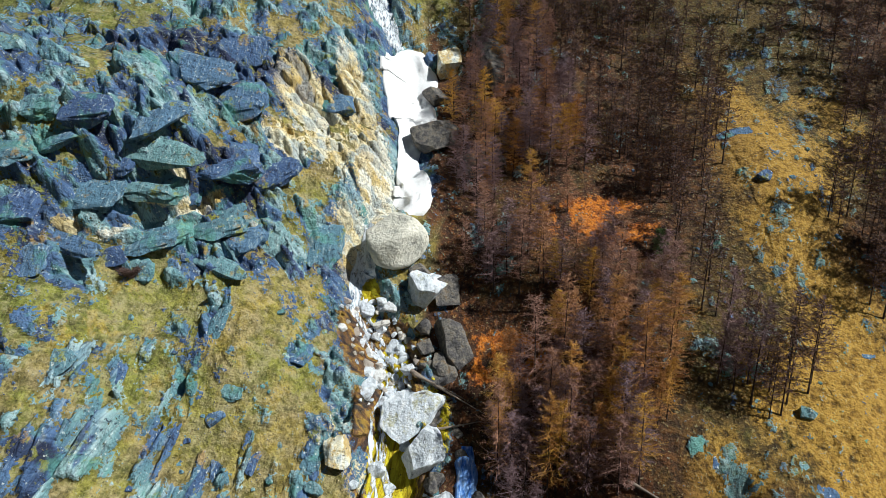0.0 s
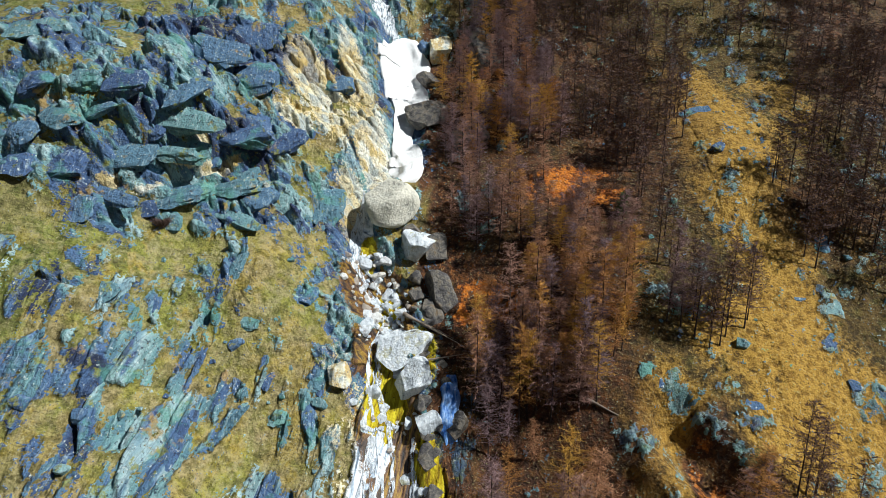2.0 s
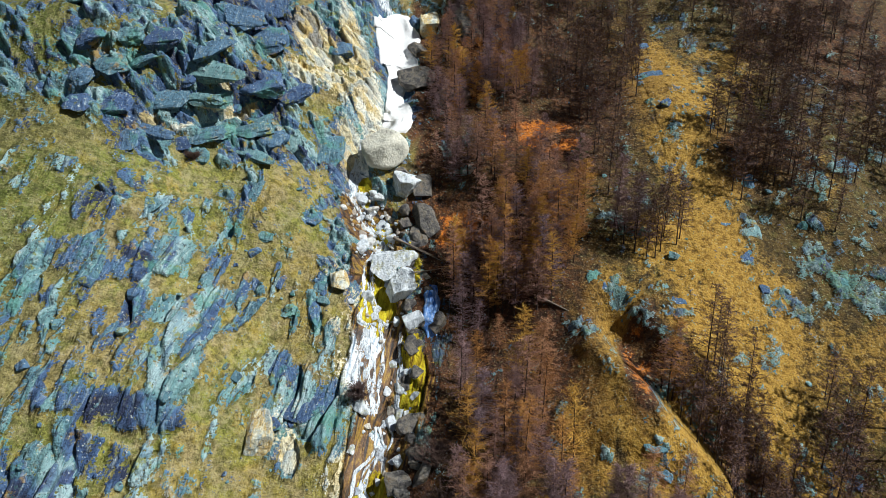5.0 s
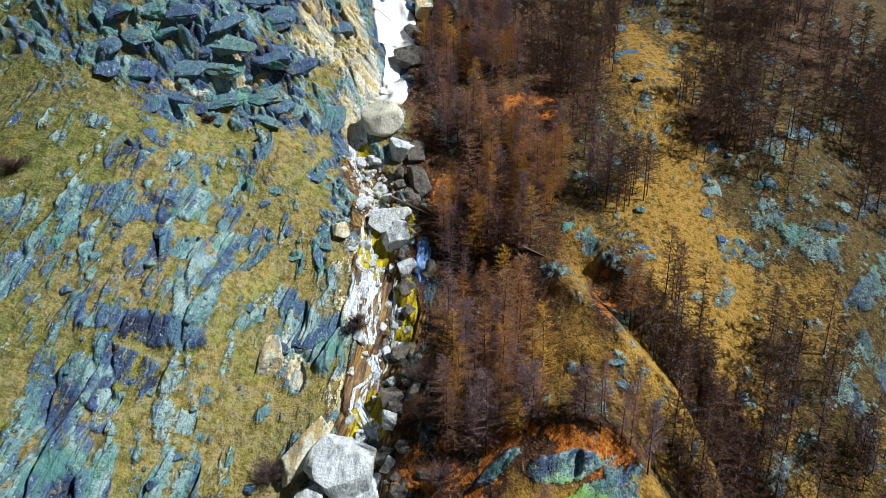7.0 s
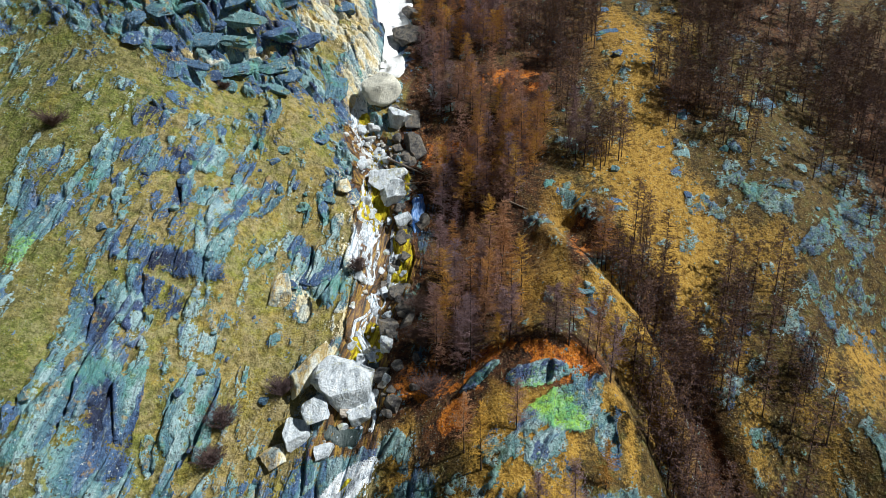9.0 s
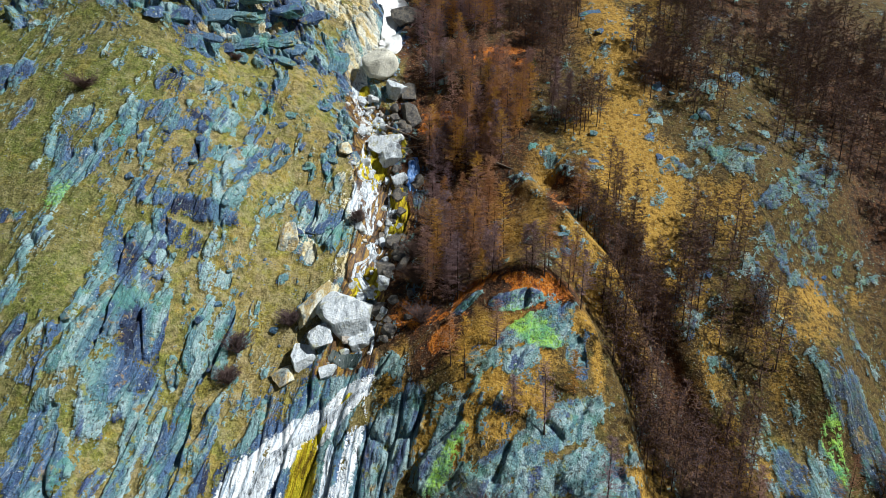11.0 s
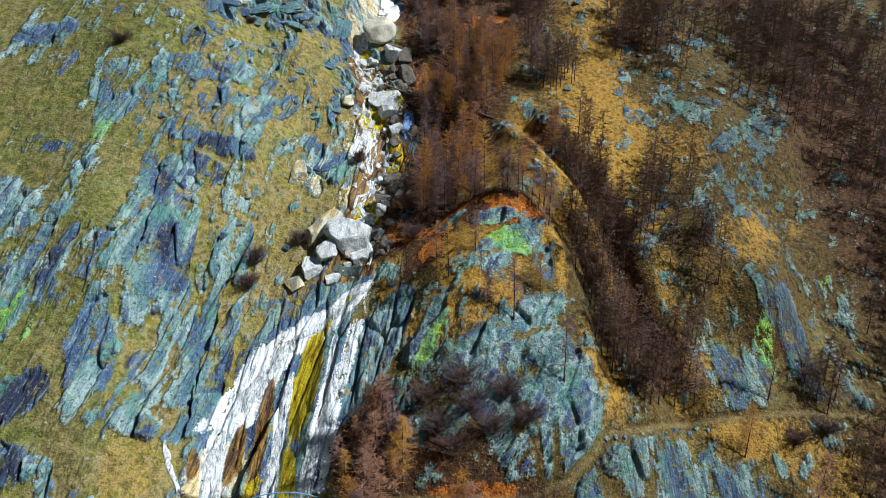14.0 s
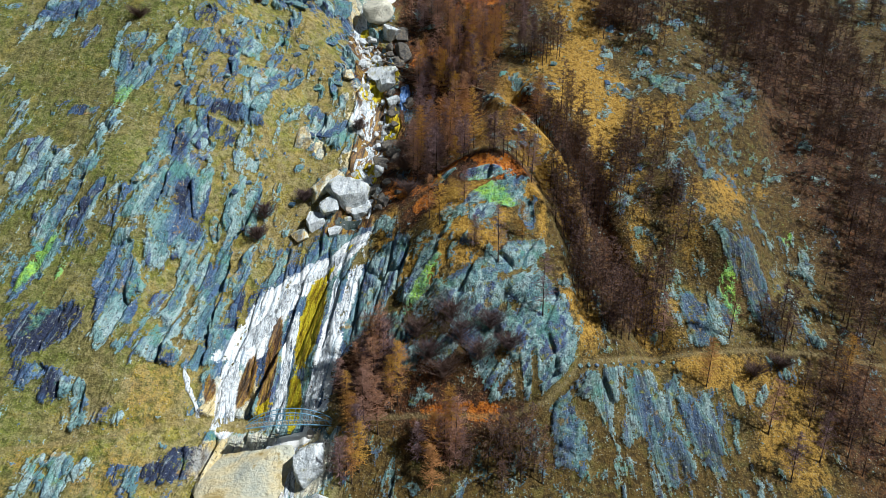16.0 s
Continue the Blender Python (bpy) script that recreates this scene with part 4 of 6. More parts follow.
def land(x, h):
    """Out-of-slope relief n and the masks of what covers it."""
    x, h = np.asarray(x, float), np.asarray(h, float)
    n = 0 * x
    for a, b, r, q, c in SWELLS + HOLLOWS + BULGES + DIPS:
        n = n + c * np.exp(-(((x - a) / r) ** 2) - ((h - b) / q) ** 2)
    far = smooth(0, 60, np.maximum(np.maximum(-95 - x, x - 150), np.maximum(h - 190, -20 - h)))
    n = n + 14 * far * (fractal(x / 60 + 9, h / 60, 4, 2) - 0.5)
    wx, wh = x + 1.3 * (fractal(x / 7, h / 7, 3, 1) - 0.5), h + 1.3 * (fractal(x / 7 + 40, h / 7, 3, 2) - 0.5)
    # joints run down to the right high up, and steeply down to the left lower
    turn = np.where((x + 6 * (grain(x / 5, h / 5, 1) - 0.5) > 54) & (h + 8 * (grain(x / 5, h / 5, 2) - 0.5) < 58), radians(98), np.where(x > 8, radians(35), np.where(h + 0.25 * x + 10 * (grain(x / 7, h / 7, 3) - 0.5) > 108, radians(-32), radians(76))))
    along, across = wx * np.cos(turn) + wh * np.sin(turn), -wx * np.sin(turn) + wh * np.cos(turn)
    steep = turn > 1.0
    c1, t1, e1 = blocks(along / np.where(steep, 17.0, 10.5), across / np.where(steep, 5.0, 6.2), 1)
    c2, t2, e2 = blocks(along / np.where(steep, 5.2, 4.2) + 30, across / np.where(steep, 2.0, 2.4), 2)
    c3, t3, e3 = blocks(along / np.where(steep, 3.0, 2.0) + 60, across / np.where(steep, 1.1, 1.1), 3)
    rocky = patches(wx, wh, ROCKY_CLIFF + ROCKY_MEADOW_A + ROCKY_MEADOW_B + ROCKY_MEADOW_C + ROCKY_MIDDLE_A + ROCKY_MIDDLE_B + ROCKY_MIDDLE_C + ROCKY_LOW_A + ROCKY_LOW_B + ROCKY_EAST_A + ROCKY_EAST_B + DOME_ROCK + DOME_FLANK, 0.72, 1.18)
    grassy = patches(wx, wh, GRASS_CLIFF_A + GRASS_CLIFF_B + GRASS_MEADOW_A + GRASS_MEADOW_B + GRASS_LOW_A + GRASS_LOW_B + GRASS_EAST, 0.65, 1.2)
    pale = patches(wx, wh, PALE + PALE_LOW + OCHRE)
    moss = patches(wx, wh, MOSSY)
    gully = off_line(x + 2 * (grain(x / 4, h / 4, 1) - 0.5), h, STREAM_LINE)
    bed = 1 - smooth(2.5, 7.5, gully)
    cliff = smooth(118, 128, h + 0.1 * x) * smooth(-10, -18, x)
    lean = 0.430 + 0.18 * cliff - 0.08 * smooth(-70, -84, x) + 0.50 * rocky - 0.40 * grassy + 0.40 * patches(wx, wh, DOME_ROCK + DOME_FLANK) + 0.5 * pale + 0.6 * moss + 0.5 * bed + 0.6 * patches(wx, wh, VEILS_LOW + WET, 0.8, 1.7) - 0.12 * smooth(0, 25, x) - 0.25 * patches(x, h, LITTER_AND_SHADE + LITTER_AND_SHADE_LOW)
    value = lean + 0.16 * (c1 - 0.5) + 0.24 * (c2 - 0.5) + 0.26 * (c3 - 0.5) - 0.9 * smooth(2, -10, h) + 0.5 * (fractal(along / 12 + 3, across / 6, 5, 3) - 0.5) + 1.15 * (fractal(x / 3.2, h / 3.2, 5, 1) - 0.5)
    value = value - 0.16 * np.exp(-((e1 / 0.10) ** 2)) - 0.10 * np.exp(-((e2 / 0.12) ** 2))
    rock = smooth(0.47, 0.56, value)
    bare = np.clip((value - 0.29) / 0.45, 0, 1)
    path = off_line(x, h, TRAIL_LINE)
    trail = 0.5 * (1 - smooth(0.22, 0.6, path))
    off_path = 1 - (1 - smooth(0.8, 1.6, path)) * (1 - bed)
    rock, bare = rock * off_path, bare * off_path
    # corrugated slabs that stand on edge
    ribs = patches(x, h, [(-53, 80, 9, 13, 0, 1.0), (-70, 90, 9, 9, 0, 0.7), (-42, 18, 7, 8, 0, 1.0), (-61, 54, 9, 10, 0, 0.7), (73, 16, 12, 9, 0, 0.8), (107, 48, 12, 15, 0, 0.7)])
    rib = np.abs(((wx - 0.32 * wh) / 2.1 + 0.8 * grain(x / 3, h / 5, 2)) % 1 - 0.5) * 2
    calm = np.where(steep, 0.40, 1.0) - 0.5 * ribs - 0.6 * patches(x, h, [(28, 46, 24, 26, 0, 1.0)]) - 0.3 * patches(x, h, [(-62, 52, 22, 16, 0, 1.0)]) * (1 - ribs)
    calm = np.maximum(calm, 0.15)
    saw = ((across / 0.75 + 1.5 * grain(along / 3, across / 3, 1)) % 1.0) - 0.5
    relief = 1.0 * (c1 - 0.4) + np.where(steep, 1.7, 3.0) * t1 + calm * (0.8 * (c2 - 0.4) + 1.8 * t2 + 0.35 * (c3 - 0.5) + 0.8 * t3) + 0.09 * saw
    relief = relief - 1.2 * np.exp(-((e1 / 0.08) ** 2)) - 0.6 * calm * np.exp(-((e2 / 0.1) ** 2)) - 0.22 * np.exp(-((e3 / 0.16) ** 2))
    worn = np.maximum(np.maximum(0.3 * patches(x, h, PALE_LOW), 0.6 * patches(x, h, VEILS + VEILS_LOW)), 0.6 * bed)
    relief = relief * (1 - worn) * (1 - 0.6 * smooth(6, 14, x) - 0.2 * smooth(58, 70, x)) * (1 + 0.6 * patches(x, h, [(28, 42, 22, 24, 0, 1.0)])) + ribs * 0.7 * (rib - 0.5)
    relief = relief * (0.15 + 0.85 * smooth(0.50, 0.82, value))
    n = n + rock * (0.06 + relief) + (1 - rock) * (0.5 * (fractal(x / 3.1, h / 3.1, 3, 1) - 0.5) + 0.4 * (fractal(0.6 * x + 0.5 * h, 0.6 * h - 0.5 * x, 3, 2) - 0.5))
    n = n - (1.6 + 1.8 * smooth(60, 66, h)) * (1 - smooth(0.5, 6, gully)) * smooth(16, 30, h)
    side = off_line(x, h, SIDE_GULLY)
    n = n - 6.2 * np.exp(-((side / 4.5) ** 2)) + 2.4 * np.exp(-((off_line(x, h, SIDE_RIDGE) / 3.0) ** 2))
    dome = np.hypot((x - 27) / 24, (h - 38) / 36)
    n = n + smooth(34, 44, h) * smooth(8, 24, x) * (2.4 * (1 - smooth(0.92, 1.03, dome)) - 3.0 * np.exp(-(((dome - 1.12) / 0.09) ** 2)))
    bench = np.exp(-((path / 1.5) ** 2))
    n = n - bench * 0.3
    litter_shade = patches(wx, wh, LITTER_AND_SHADE + LITTER_AND_SHADE_LOW + RUST) * (0.55 + 0.45 * smooth(0.36, 0.52, fractal(x / 4, h / 4, 4, 3)))
    litter_shade = np.maximum(litter_shade, 0.55 * (1 - smooth(8, 15, gully)) * smooth(-6, -2, x) * smooth(60, 66, h))
    lime = np.maximum(patches(wx, wh, LIME), 0.40 * patches(wx, wh, LICHEN + [(113, 82, 18, 17, 0, 0.75), (92, 100, 12, 7, -40, 0.7)]))
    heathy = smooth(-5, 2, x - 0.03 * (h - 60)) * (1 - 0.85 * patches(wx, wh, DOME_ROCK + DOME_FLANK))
    gold = np.maximum(patches(wx, wh, GOLDEN + GOLDEN_EAST) * smooth(0.25, 0.55, fractal(x / 8, h / 8, 4, 1)), patches(wx, wh, RIDGE_GOLD))
    # spread along the bed: wet rock plus painted shade between the boulders
    wet = np.maximum(patches(wx, wh, WET), 0.95 * (1 - smooth(3.5, 8.0, gully)) * smooth(0.26, 0.40, fractal(x / 3, h / 3, 3, 2)) * smooth(130, 124, h) * smooth(58, 62, h))
    chance = np.clip(np.where(steep, 0.55, 0.40) * c1 + np.where(steep, 0.40, 0.50) * c2 + np.where(steep, 0.16, 0.38) * c3 - np.where(steep, 0.05, 0.20) + 0.7 * (fractal(x / 16 + 7, h / 16, 3, 0) - 0.5) - 0.55 * patches(wx, wh, DARK_EAST + DARK_A + DARK_B) + 0.38 * patches(wx, wh, DOME_ROCK) + 0.18 * patches(wx, wh, DOME_FLANK) - 0.12 * smooth(62, 72, x) * smooth(62, 70, h), 0, 1)
    chance = chance + 0.75 * (0.55 + 0.30 * (c2 - 0.5) - chance) * patches(wx, wh, TEAL_A + TEAL_B)
    return n, np.stack([bare, pale, moss], -1), np.stack([litter_shade, lime, trail], -1), np.stack([chance, gold, wet], -1), np.stack([along * np.where(steep, 1.0, 2.2), across * np.where(steep, 1.0, 0.8), 0 * x], -1), np.stack([heathy, patches(wx, wh, VEILS + VEILS_LOW), smooth(-72, -24, x + 14 * (fractal(x / 13, h / 13, 3, 1) - 0.5)) * (0.5 + 0.5 * smooth(0.35, 0.55, fractal(x / 9 + 5, h / 9, 3, 2)))], -1)


def spot(x, h, out=0.0, n=None):
    """The place in the world of a point of the slope, and out metres proud of it."""
    x, h = np.asarray(x, float), np.asarray(h, float)
    n = (land(x, h)[0] if n is None else n) + out
    low = np.minimum(h + 25, 0)
    return np.stack([x, 0.985 * h + 0.16 * x - 40 - COS * n + 2.2 * low, h + COS * n - 0.97 * low], -1)


TO_SLOPE = Matrix(((1, 0, 0), (0, COS, -COS), (0, COS, COS))).to_4x4()


def mesh_from(name, verts, faces, material, shade=False):
    me = bpy.data.meshes.new(name)
    verts, faces = np.asarray(verts, np.float32), np.asarray(faces, np.int32)
    me.vertices.add(len(verts))
    me.vertices.foreach_set("co", verts.ravel())
    k = faces.shape[1]
    me.loops.add(faces.size)
    me.loops.foreach_set("vertex_index", faces.ravel())
    me.polygons.add(len(faces))
    me.polygons.foreach_set("loop_start", np.arange(0, faces.size, k, dtype=np.int32))
    me.polygons.foreach_set("use_smooth", np.full(len(faces), shade))
    me.update(calc_edges=True)
    me.materials.append(material)
    return me


def sheet_faces(rows, cols):
    a = (np.arange(rows - 1)[:, None] * cols + np.arange(cols - 1)).ravel()
    return np.stack([a, a + 1, a + cols + 1, a + cols], -1)


def steps(*spans):
    """Grid lines from spans of (start, end, step)."""
    return np.unique(np.round(np.concatenate([np.arange(a, b, s) for a, b, s in spans]), 3))


def build_ground():
    xs = steps((-700, -200, 60), (-200, -150, 9), (-150, -110, 1.0), (-110, -75, 0.38), (-75, 10, 0.215), (10, 60, 0.34), (60, 125, 0.5), (125, 150, 1.0), (150, 215, 2.5), (215, 800, 60))
    hs = steps((-330, -60, 30), (-60, 0, 5), (0, 165, 0.255), (165, 190, 0.5), (190, 240, 4), (240, 700, 40))
    gx, gh = np.meshgrid(xs, hs)
    n, a, b, c, lines, e = land(gx.ravel(), gh.ravel())
    n = n.reshape(gx.shape)
    n[1:-1] = (n[:-2] + 6 * n[1:-1] + n[2:]) / 8
    n[:, 1:-1] = (n[:, :-2] + 6 * n[:, 1:-1] + n[:, 2:]) / 8
    n = n.ravel()
    me = mesh_from("mountainside", spot(gx.ravel(), gh.ravel(), 0, n), sheet_faces(len(hs), len(xs)), GROUND, True)
    for key, data in (("mask_a", a), ("mask_b", b), ("mask_c", c), ("mask_d", e)):
        layer = me.attributes.new(key, "FLOAT_COLOR", "POINT")
        layer.data.foreach_set("color", np.concatenate([data, np.ones((len(data), 1))], 1).astype(np.float32).ravel())
    layer = me.attributes.new("grain", "FLOAT_VECTOR", "POINT")
    layer.data.foreach_set("vector", lines.astype(np.float32).ravel())
    return tagged(new("ground", me), "steep alpine slope of grass and broken slate", "mountainside", kind="structure")


ground = build_ground()


# ---- rocks ----
def rock_mesh(name, seed, size, material, cuts=11, level=3, rough=0.05, worn=False):
    """An angular block: a ball cut by flat faces and then roughened."""
    r = random.Random(seed)
    bm = bmesh.new()
    bmesh.ops.create_icosphere(bm, subdivisions=level, radius=1.0)
    planes = []
    for axis in (Vector((1, 0, 0)), Vector((0, 1, 0)), Vector((0, 0, 1))):
        for sign in (-1, 1):
            d = (axis * sign + Vector((r.gauss(0, 0.3), r.gauss(0, 0.3), r.gauss(0, 0.3)))).normalized()
            planes.append((d, r.uniform(0.66, 0.8) if worn else r.uniform(0.48, 0.66)))
    for _ in range(cuts - 5):
        d = Vector((r.gauss(0, 1), r.gauss(0, 1), r.gauss(0, 1))).normalized()
        planes.append((d, r.uniform(0.78, 0.95) if worn else r.uniform(0.62, 0.85)))
    for v in bm.verts:
        p = v.co.copy()
        for d, k in planes:
            over = p.dot(d) - k
            if over > 0:
                p -= d * over
        p += p.normalized() * rough * noise.fractal(p * 2.5 + Vector((seed, 0, 0)), 1.0, 2.0, 4)
        v.co = Vector((p.x * size[0], p.y * size[1], p.z * size[2])) / 0.72
    me = bpy.data.meshes.new(name)
    bm.to_mesh(me)
    bm.free()
    if worn:
        me.polygons.foreach_set("use_smooth", [True] * len(me.polygons))
    me.materials.append(material)
    return me


def at_slope(x, h, out=0.0, turn=0.0, scale=1.0, tip=0.0, upright=False, base=None):
    p = Vector(spot([x], [h], out)[0]) if base is None else Vector(base) + Vector((0, -COS, COS)) * out
    m = Matrix.Translation(p) @ (Matrix() if upright else TO_SLOPE) @ pose(0, 0, 0, tip, 0, turn)
    return m @ Matrix.Diagonal((scale, scale, scale, 1)) if np.isscalar(scale) else m @ Matrix.Diagonal((*scale, 1))


def place_rock(name, mesh, m, label, group=""):
    ob = new(name, mesh)
    ob.matrix_world = m
    return tagged(ob, label, "rock", group)


# great blocks of the gully: across, up, width, height, depth, turn, seed
upper_blocks = [
    ("boulder", -9, 135.6, 4.7, 4.4, 3.0, 40, 3, GRANITE, "huge pale rounded granite boulder wedged in the gully"),
    ("boulder", -3.6, 128.9, 3.8, 3.8, 3.2, 60, 8, BLEACHED, "large grey granite boulder with a dark cleft"),
    ("boulder", 0.6, 128.1, 2.8, 3.2, 2.4, 10, 12, UMBER, "dark slate boulder beside the stream"),
    ("crag", -1.8, 156.5, 4.6, 4.2, 4.0, 35, 14, UMBER, "dark rounded crag at the edge of the snow"),
    ("boulder", 1.2, 174, 3.2, 4.4, 3.6, 0, 17, CREAM, "tall square tan boulder above the snow patch"),
    ("boulder", -1.6, 166.5, 2.6, 2.8, 2.2, 30, 19, UMBER, "grey boulder leaning on the snow"),
    ("boulder", -3, 174.6, 2.2, 2.0, 1.8, 70, 23, SLATE, "blue-grey boulder above the snow"),
    ("crag", 12.8, 172, 4.0, 10.0, 3.0, 12, 29, UMBER, "dark tall slab of rock among larches"),
    ("crag", 9, 149, 5.0, 2.6, 3.0, 10, 31, UMBER, "low mossy crag under bare larches"),
]
middle_blocks = [
    ("boulder", -5.4, 112.2, 4.0, 5.2, 2.6, -30, 37, BLEACHED, "big bleached boulder split by a dark crack"),
    ("boulder", -3, 107.8, 3.4, 3.0, 2.4, 25, 41, BLEACHED, "white tilted boulder beside mossy water"),
    ("crag", 1.8, 120.6, 2.6, 4.4, 2.4, 20, 43, UMBER, "dark striped rock wall of the gully"),
    ("boulder", -8.6, 70.2, 5.6, 5.2, 4.6, 20, 53, BLEACHED, "huge bleached block above the dark pool"),
    ("boulder", -5.4, 66.4, 2.6, 3.2, 2.6, 10, 59, BLEACHED, "white block propped beside a thin fall"),
    ("slab", -16.6, 73.2, 2.6, 6.2, 2.2, -38, 61, CREAM, "long tan slab leaning down to the water"),
    ("slab", -25.6, 86.6, 2.8, 3.6, 1.6, 5, 71, CREAM, "cream coloured slab on the grass"),
    ("boulder", -9.4, 18, 3.4, 4.4, 3.0, 25, 73, BLEACHED, "bleached boulder under the footbridge"),
    ("boulder", -6.4, 11, 3.6, 3.8, 3.0, 65, 79, BLEACHED, "cracked white boulder below the footbridge"),
]
lower_blocks = [
    ("slab", -21, 12.6, 9.4, 11.5, 2.6, 8, 84, TAN, "broad smooth tan slab under the bridge end"),
    ("boulder", -14.6, 66.4, 2.4, 2.8, 2.0, 15, 91, BLEACHED, "white block beside the dark pool"),
    ("boulder", -17.8, 63.8, 3.0, 2.6, 2.0, 50, 92, BLEACHED, "cracked white block above the waterfall"),
    ("boulder", -21.3, 61.2, 2.6, 2.2, 1.6, 30, 93, CREAM, "tan block on the rim of the waterfall"),
    ("boulder", -12.2, 61, 2.0, 1.6, 1.4, 10, 94, BLEACHED, "white block at the lip of the fall"),
    ("boulder", -2, 71.5, 1.9, 1.7, 1.5, 70, 95, UMBER, "dark wet boulder by the stream"),
    ("boulder", -1.5, 79, 2.2, 2.4, 1.8, 30, 96, UMBER, "dark wet boulder below the larches"),
    ("boulder", 0.4, 86.5, 2.4, 1.9, 1.7, 0, 97, UMBER, "dark boulder in the shade of the gully"),
    ("boulder", -0.5, 102.2, 2.2, 2.0, 1.8, 40, 98, BLEACHED, "rounded white boulder beside the blue ice"),
    ("boulder", -15.8, 108.3, 2.0, 2.4, 1.6, 20, 99, CREAM, "cream boulder on the stream bank"),
]
for name, x, h, w, t, d, turn, seed, material, label in upper_blocks + middle_blocks + lower_blocks:
    place_rock(name, rock_mesh(name, seed, (w, t, d), material, 13, 4, 0.045, material is GRANITE), at_slope(x, h, 0.15 * d, turn), label, "great blocks of the gully")

def split_block(name, seed, material):
    """A block split along flat joints: the hull of a few points on a box, with slightly broken faces."""
    r = random.Random(seed)
    bm = bmesh.new()
    for _ in range(17):
        p = Vector((r.uniform(-1, 1), r.uniform(-1, 1), r.uniform(-1, 1)))
        k = max(abs(p.x), abs(p.y), abs(p.z)) * 0.45 + p.length * 0.55
        bm.verts.new(p / k)
    made = bmesh.ops.convex_hull(bm, input=bm.verts)
    bmesh.ops.delete(bm, geom=[g for g in made["geom_interior"] if isinstance(g, bmesh.types.BMVert)], context="VERTS")
    bmesh.ops.subdivide_edges(bm, edges=bm.edges[:], cuts=4, use_grid_fill=True)
    for v in bm.verts:
        v.co += v.co.normalized() * (0.16 * noise.fractal(v.co * 2.0 + Vector((seed, 0, 0)), 0.8, 2.0, 4))
    me = bpy.data.meshes.new(name)
    bm.to_mesh(me)
    bm.free()
    me.materials.append(material)
    return me


variants = [split_block("slope_rock", 100 + k, SLATE) for k in range(12)]
ROCKS_MEADOW = [(-23.2, 119.1, 4.5, 3.5, 10), (-31.6, 114.8, 4.8, 2.2, -14), (-19.9, 107.6, 3.8, 2.4, -30), (-27, 108.2, 2, 4.6, -15), (-34.6, 120.7, 2.6, 8.5, -14), (-45.2, 116.7, 1.9, 3, -10), (-33.4, 105.9, 1.3, 6, -14), (-31.4, 102.7, 1.4, 6.8, -40), (-24.9, 103.3, 2.8, 1.8, 0), (-20, 103.4, 1.9, 7.1, 12), (-37.4, 99.3, 2.4, 6.2, -14), (-51.4, 117.6, 4.4, 3.4, -30), (-25.8, 78.5, 2.6, 1.8, 0), (-36.8, 100.5, 3.3, 4.1, -10), (-24.5, 94.2, 5.2, 4.9, -20), (-19.3, 89.4, 7.6, 4.3, 20)]
ROCKS_CLIFF = [(-36.3, 141, 10.3, 8.3, 10), (-45.1, 139.7, 13.2, 4.4, -5), (-46.4, 136.9, 11.2, 4.9, -10), (-54, 135.8, 10, 5.7, 0), (-53.3, 142.6, 6.8, 5.6, 20), (-59.7, 143.7, 5.8, 5.6, 0), (-61.9, 137.8, 5.6, 4.5, 20), (-56.6, 140.1, 5.8, 3.7, 30), (-44.6, 142.8, 9.2, 4.8, 35), (-30, 141.6, 5.6, 9.7, -50), (-37.8, 134.7, 9.6, 6.1, 20), (-34.3, 133.7, 7.6, 7.3, -40), (-29.6, 133.4, 4.5, 7.5, -45), (-23.8, 134.7, 9.4, 10, 0), (-67.2, 135.7, 5.5, 6.2, 40), (-55.1, 130, 11.6, 2.8, -20)]
ROCKS_CRAG = [(-50.8, 129.3, 5.9, 2.8, 10), (-46.7, 131.3, 9.1, 3.9, 20), (-66.9, 142.5, 5.7, 6.3, 30), (-40.2, 161.3, 11.1, 7, 0), (-41.7, 152.6, 6.7, 11.7, 70), (-37, 150.1, 11.4, 7.6, 10), (-21.4, 155.9, 6.4, 4.9, 0), (-70.2, 150, 8.9, 4.7, 10), (-61.2, 132.7, 6.6, 5.4, 40), (-66.4, 131.7, 4.5, 4.3, 0), (-44, 133.3, 6.3, 5, 30), (-36.1, 129.2, 8.4, 3, -20), (-46.9, 128.4, 4, 3.9, 0), (-58.6, 128, 6.5, 4.4, -20), (-50.1, 138.7, 5, 3.8, 0), (-41.5, 138.5, 3.2, 6, 10)]
ROCKS_RIGHT = [(66.9, 160.2, 5.5, 3.3, 0), (62.8, 148.7, 7.5, 3.1, 10), (74.5, 111.2, 6.3, 5.0, -30), (68.4, 112.6, 4.0, 2.4, 0), (78.1, 119.8, 5.2, 4.3, 20), (70.4, 105.9, 4.7, 3.9, 0), (103.7, 121.9, 5.3, 4.2, 30), (87.8, 110.6, 4.4, 3.0, -20), (90.9, 100.2, 3.6, 3.4, 0), (76.5, 97.9, 2.2, 4.2, 25), (105.1, 104.6, 3.8, 2.6, 0), (98.5, 96.7, 2.9, 2.6, 0), (39.1, 78.4, 3.2, 2.1, 0), (40.2, 76, 3.0, 3.0, 0), (70.1, 135.8, 2.5, 1.7, 0), (37.3, 104.1, 2.4, 3.4, 0), (39.5, 102.7, 1.9, 2.4, 0), (50.9, 100.8, 1.5, 2.5, 0), (52.1, 98.7, 4.1, 2.0, 0)]
dice = random.Random(5)
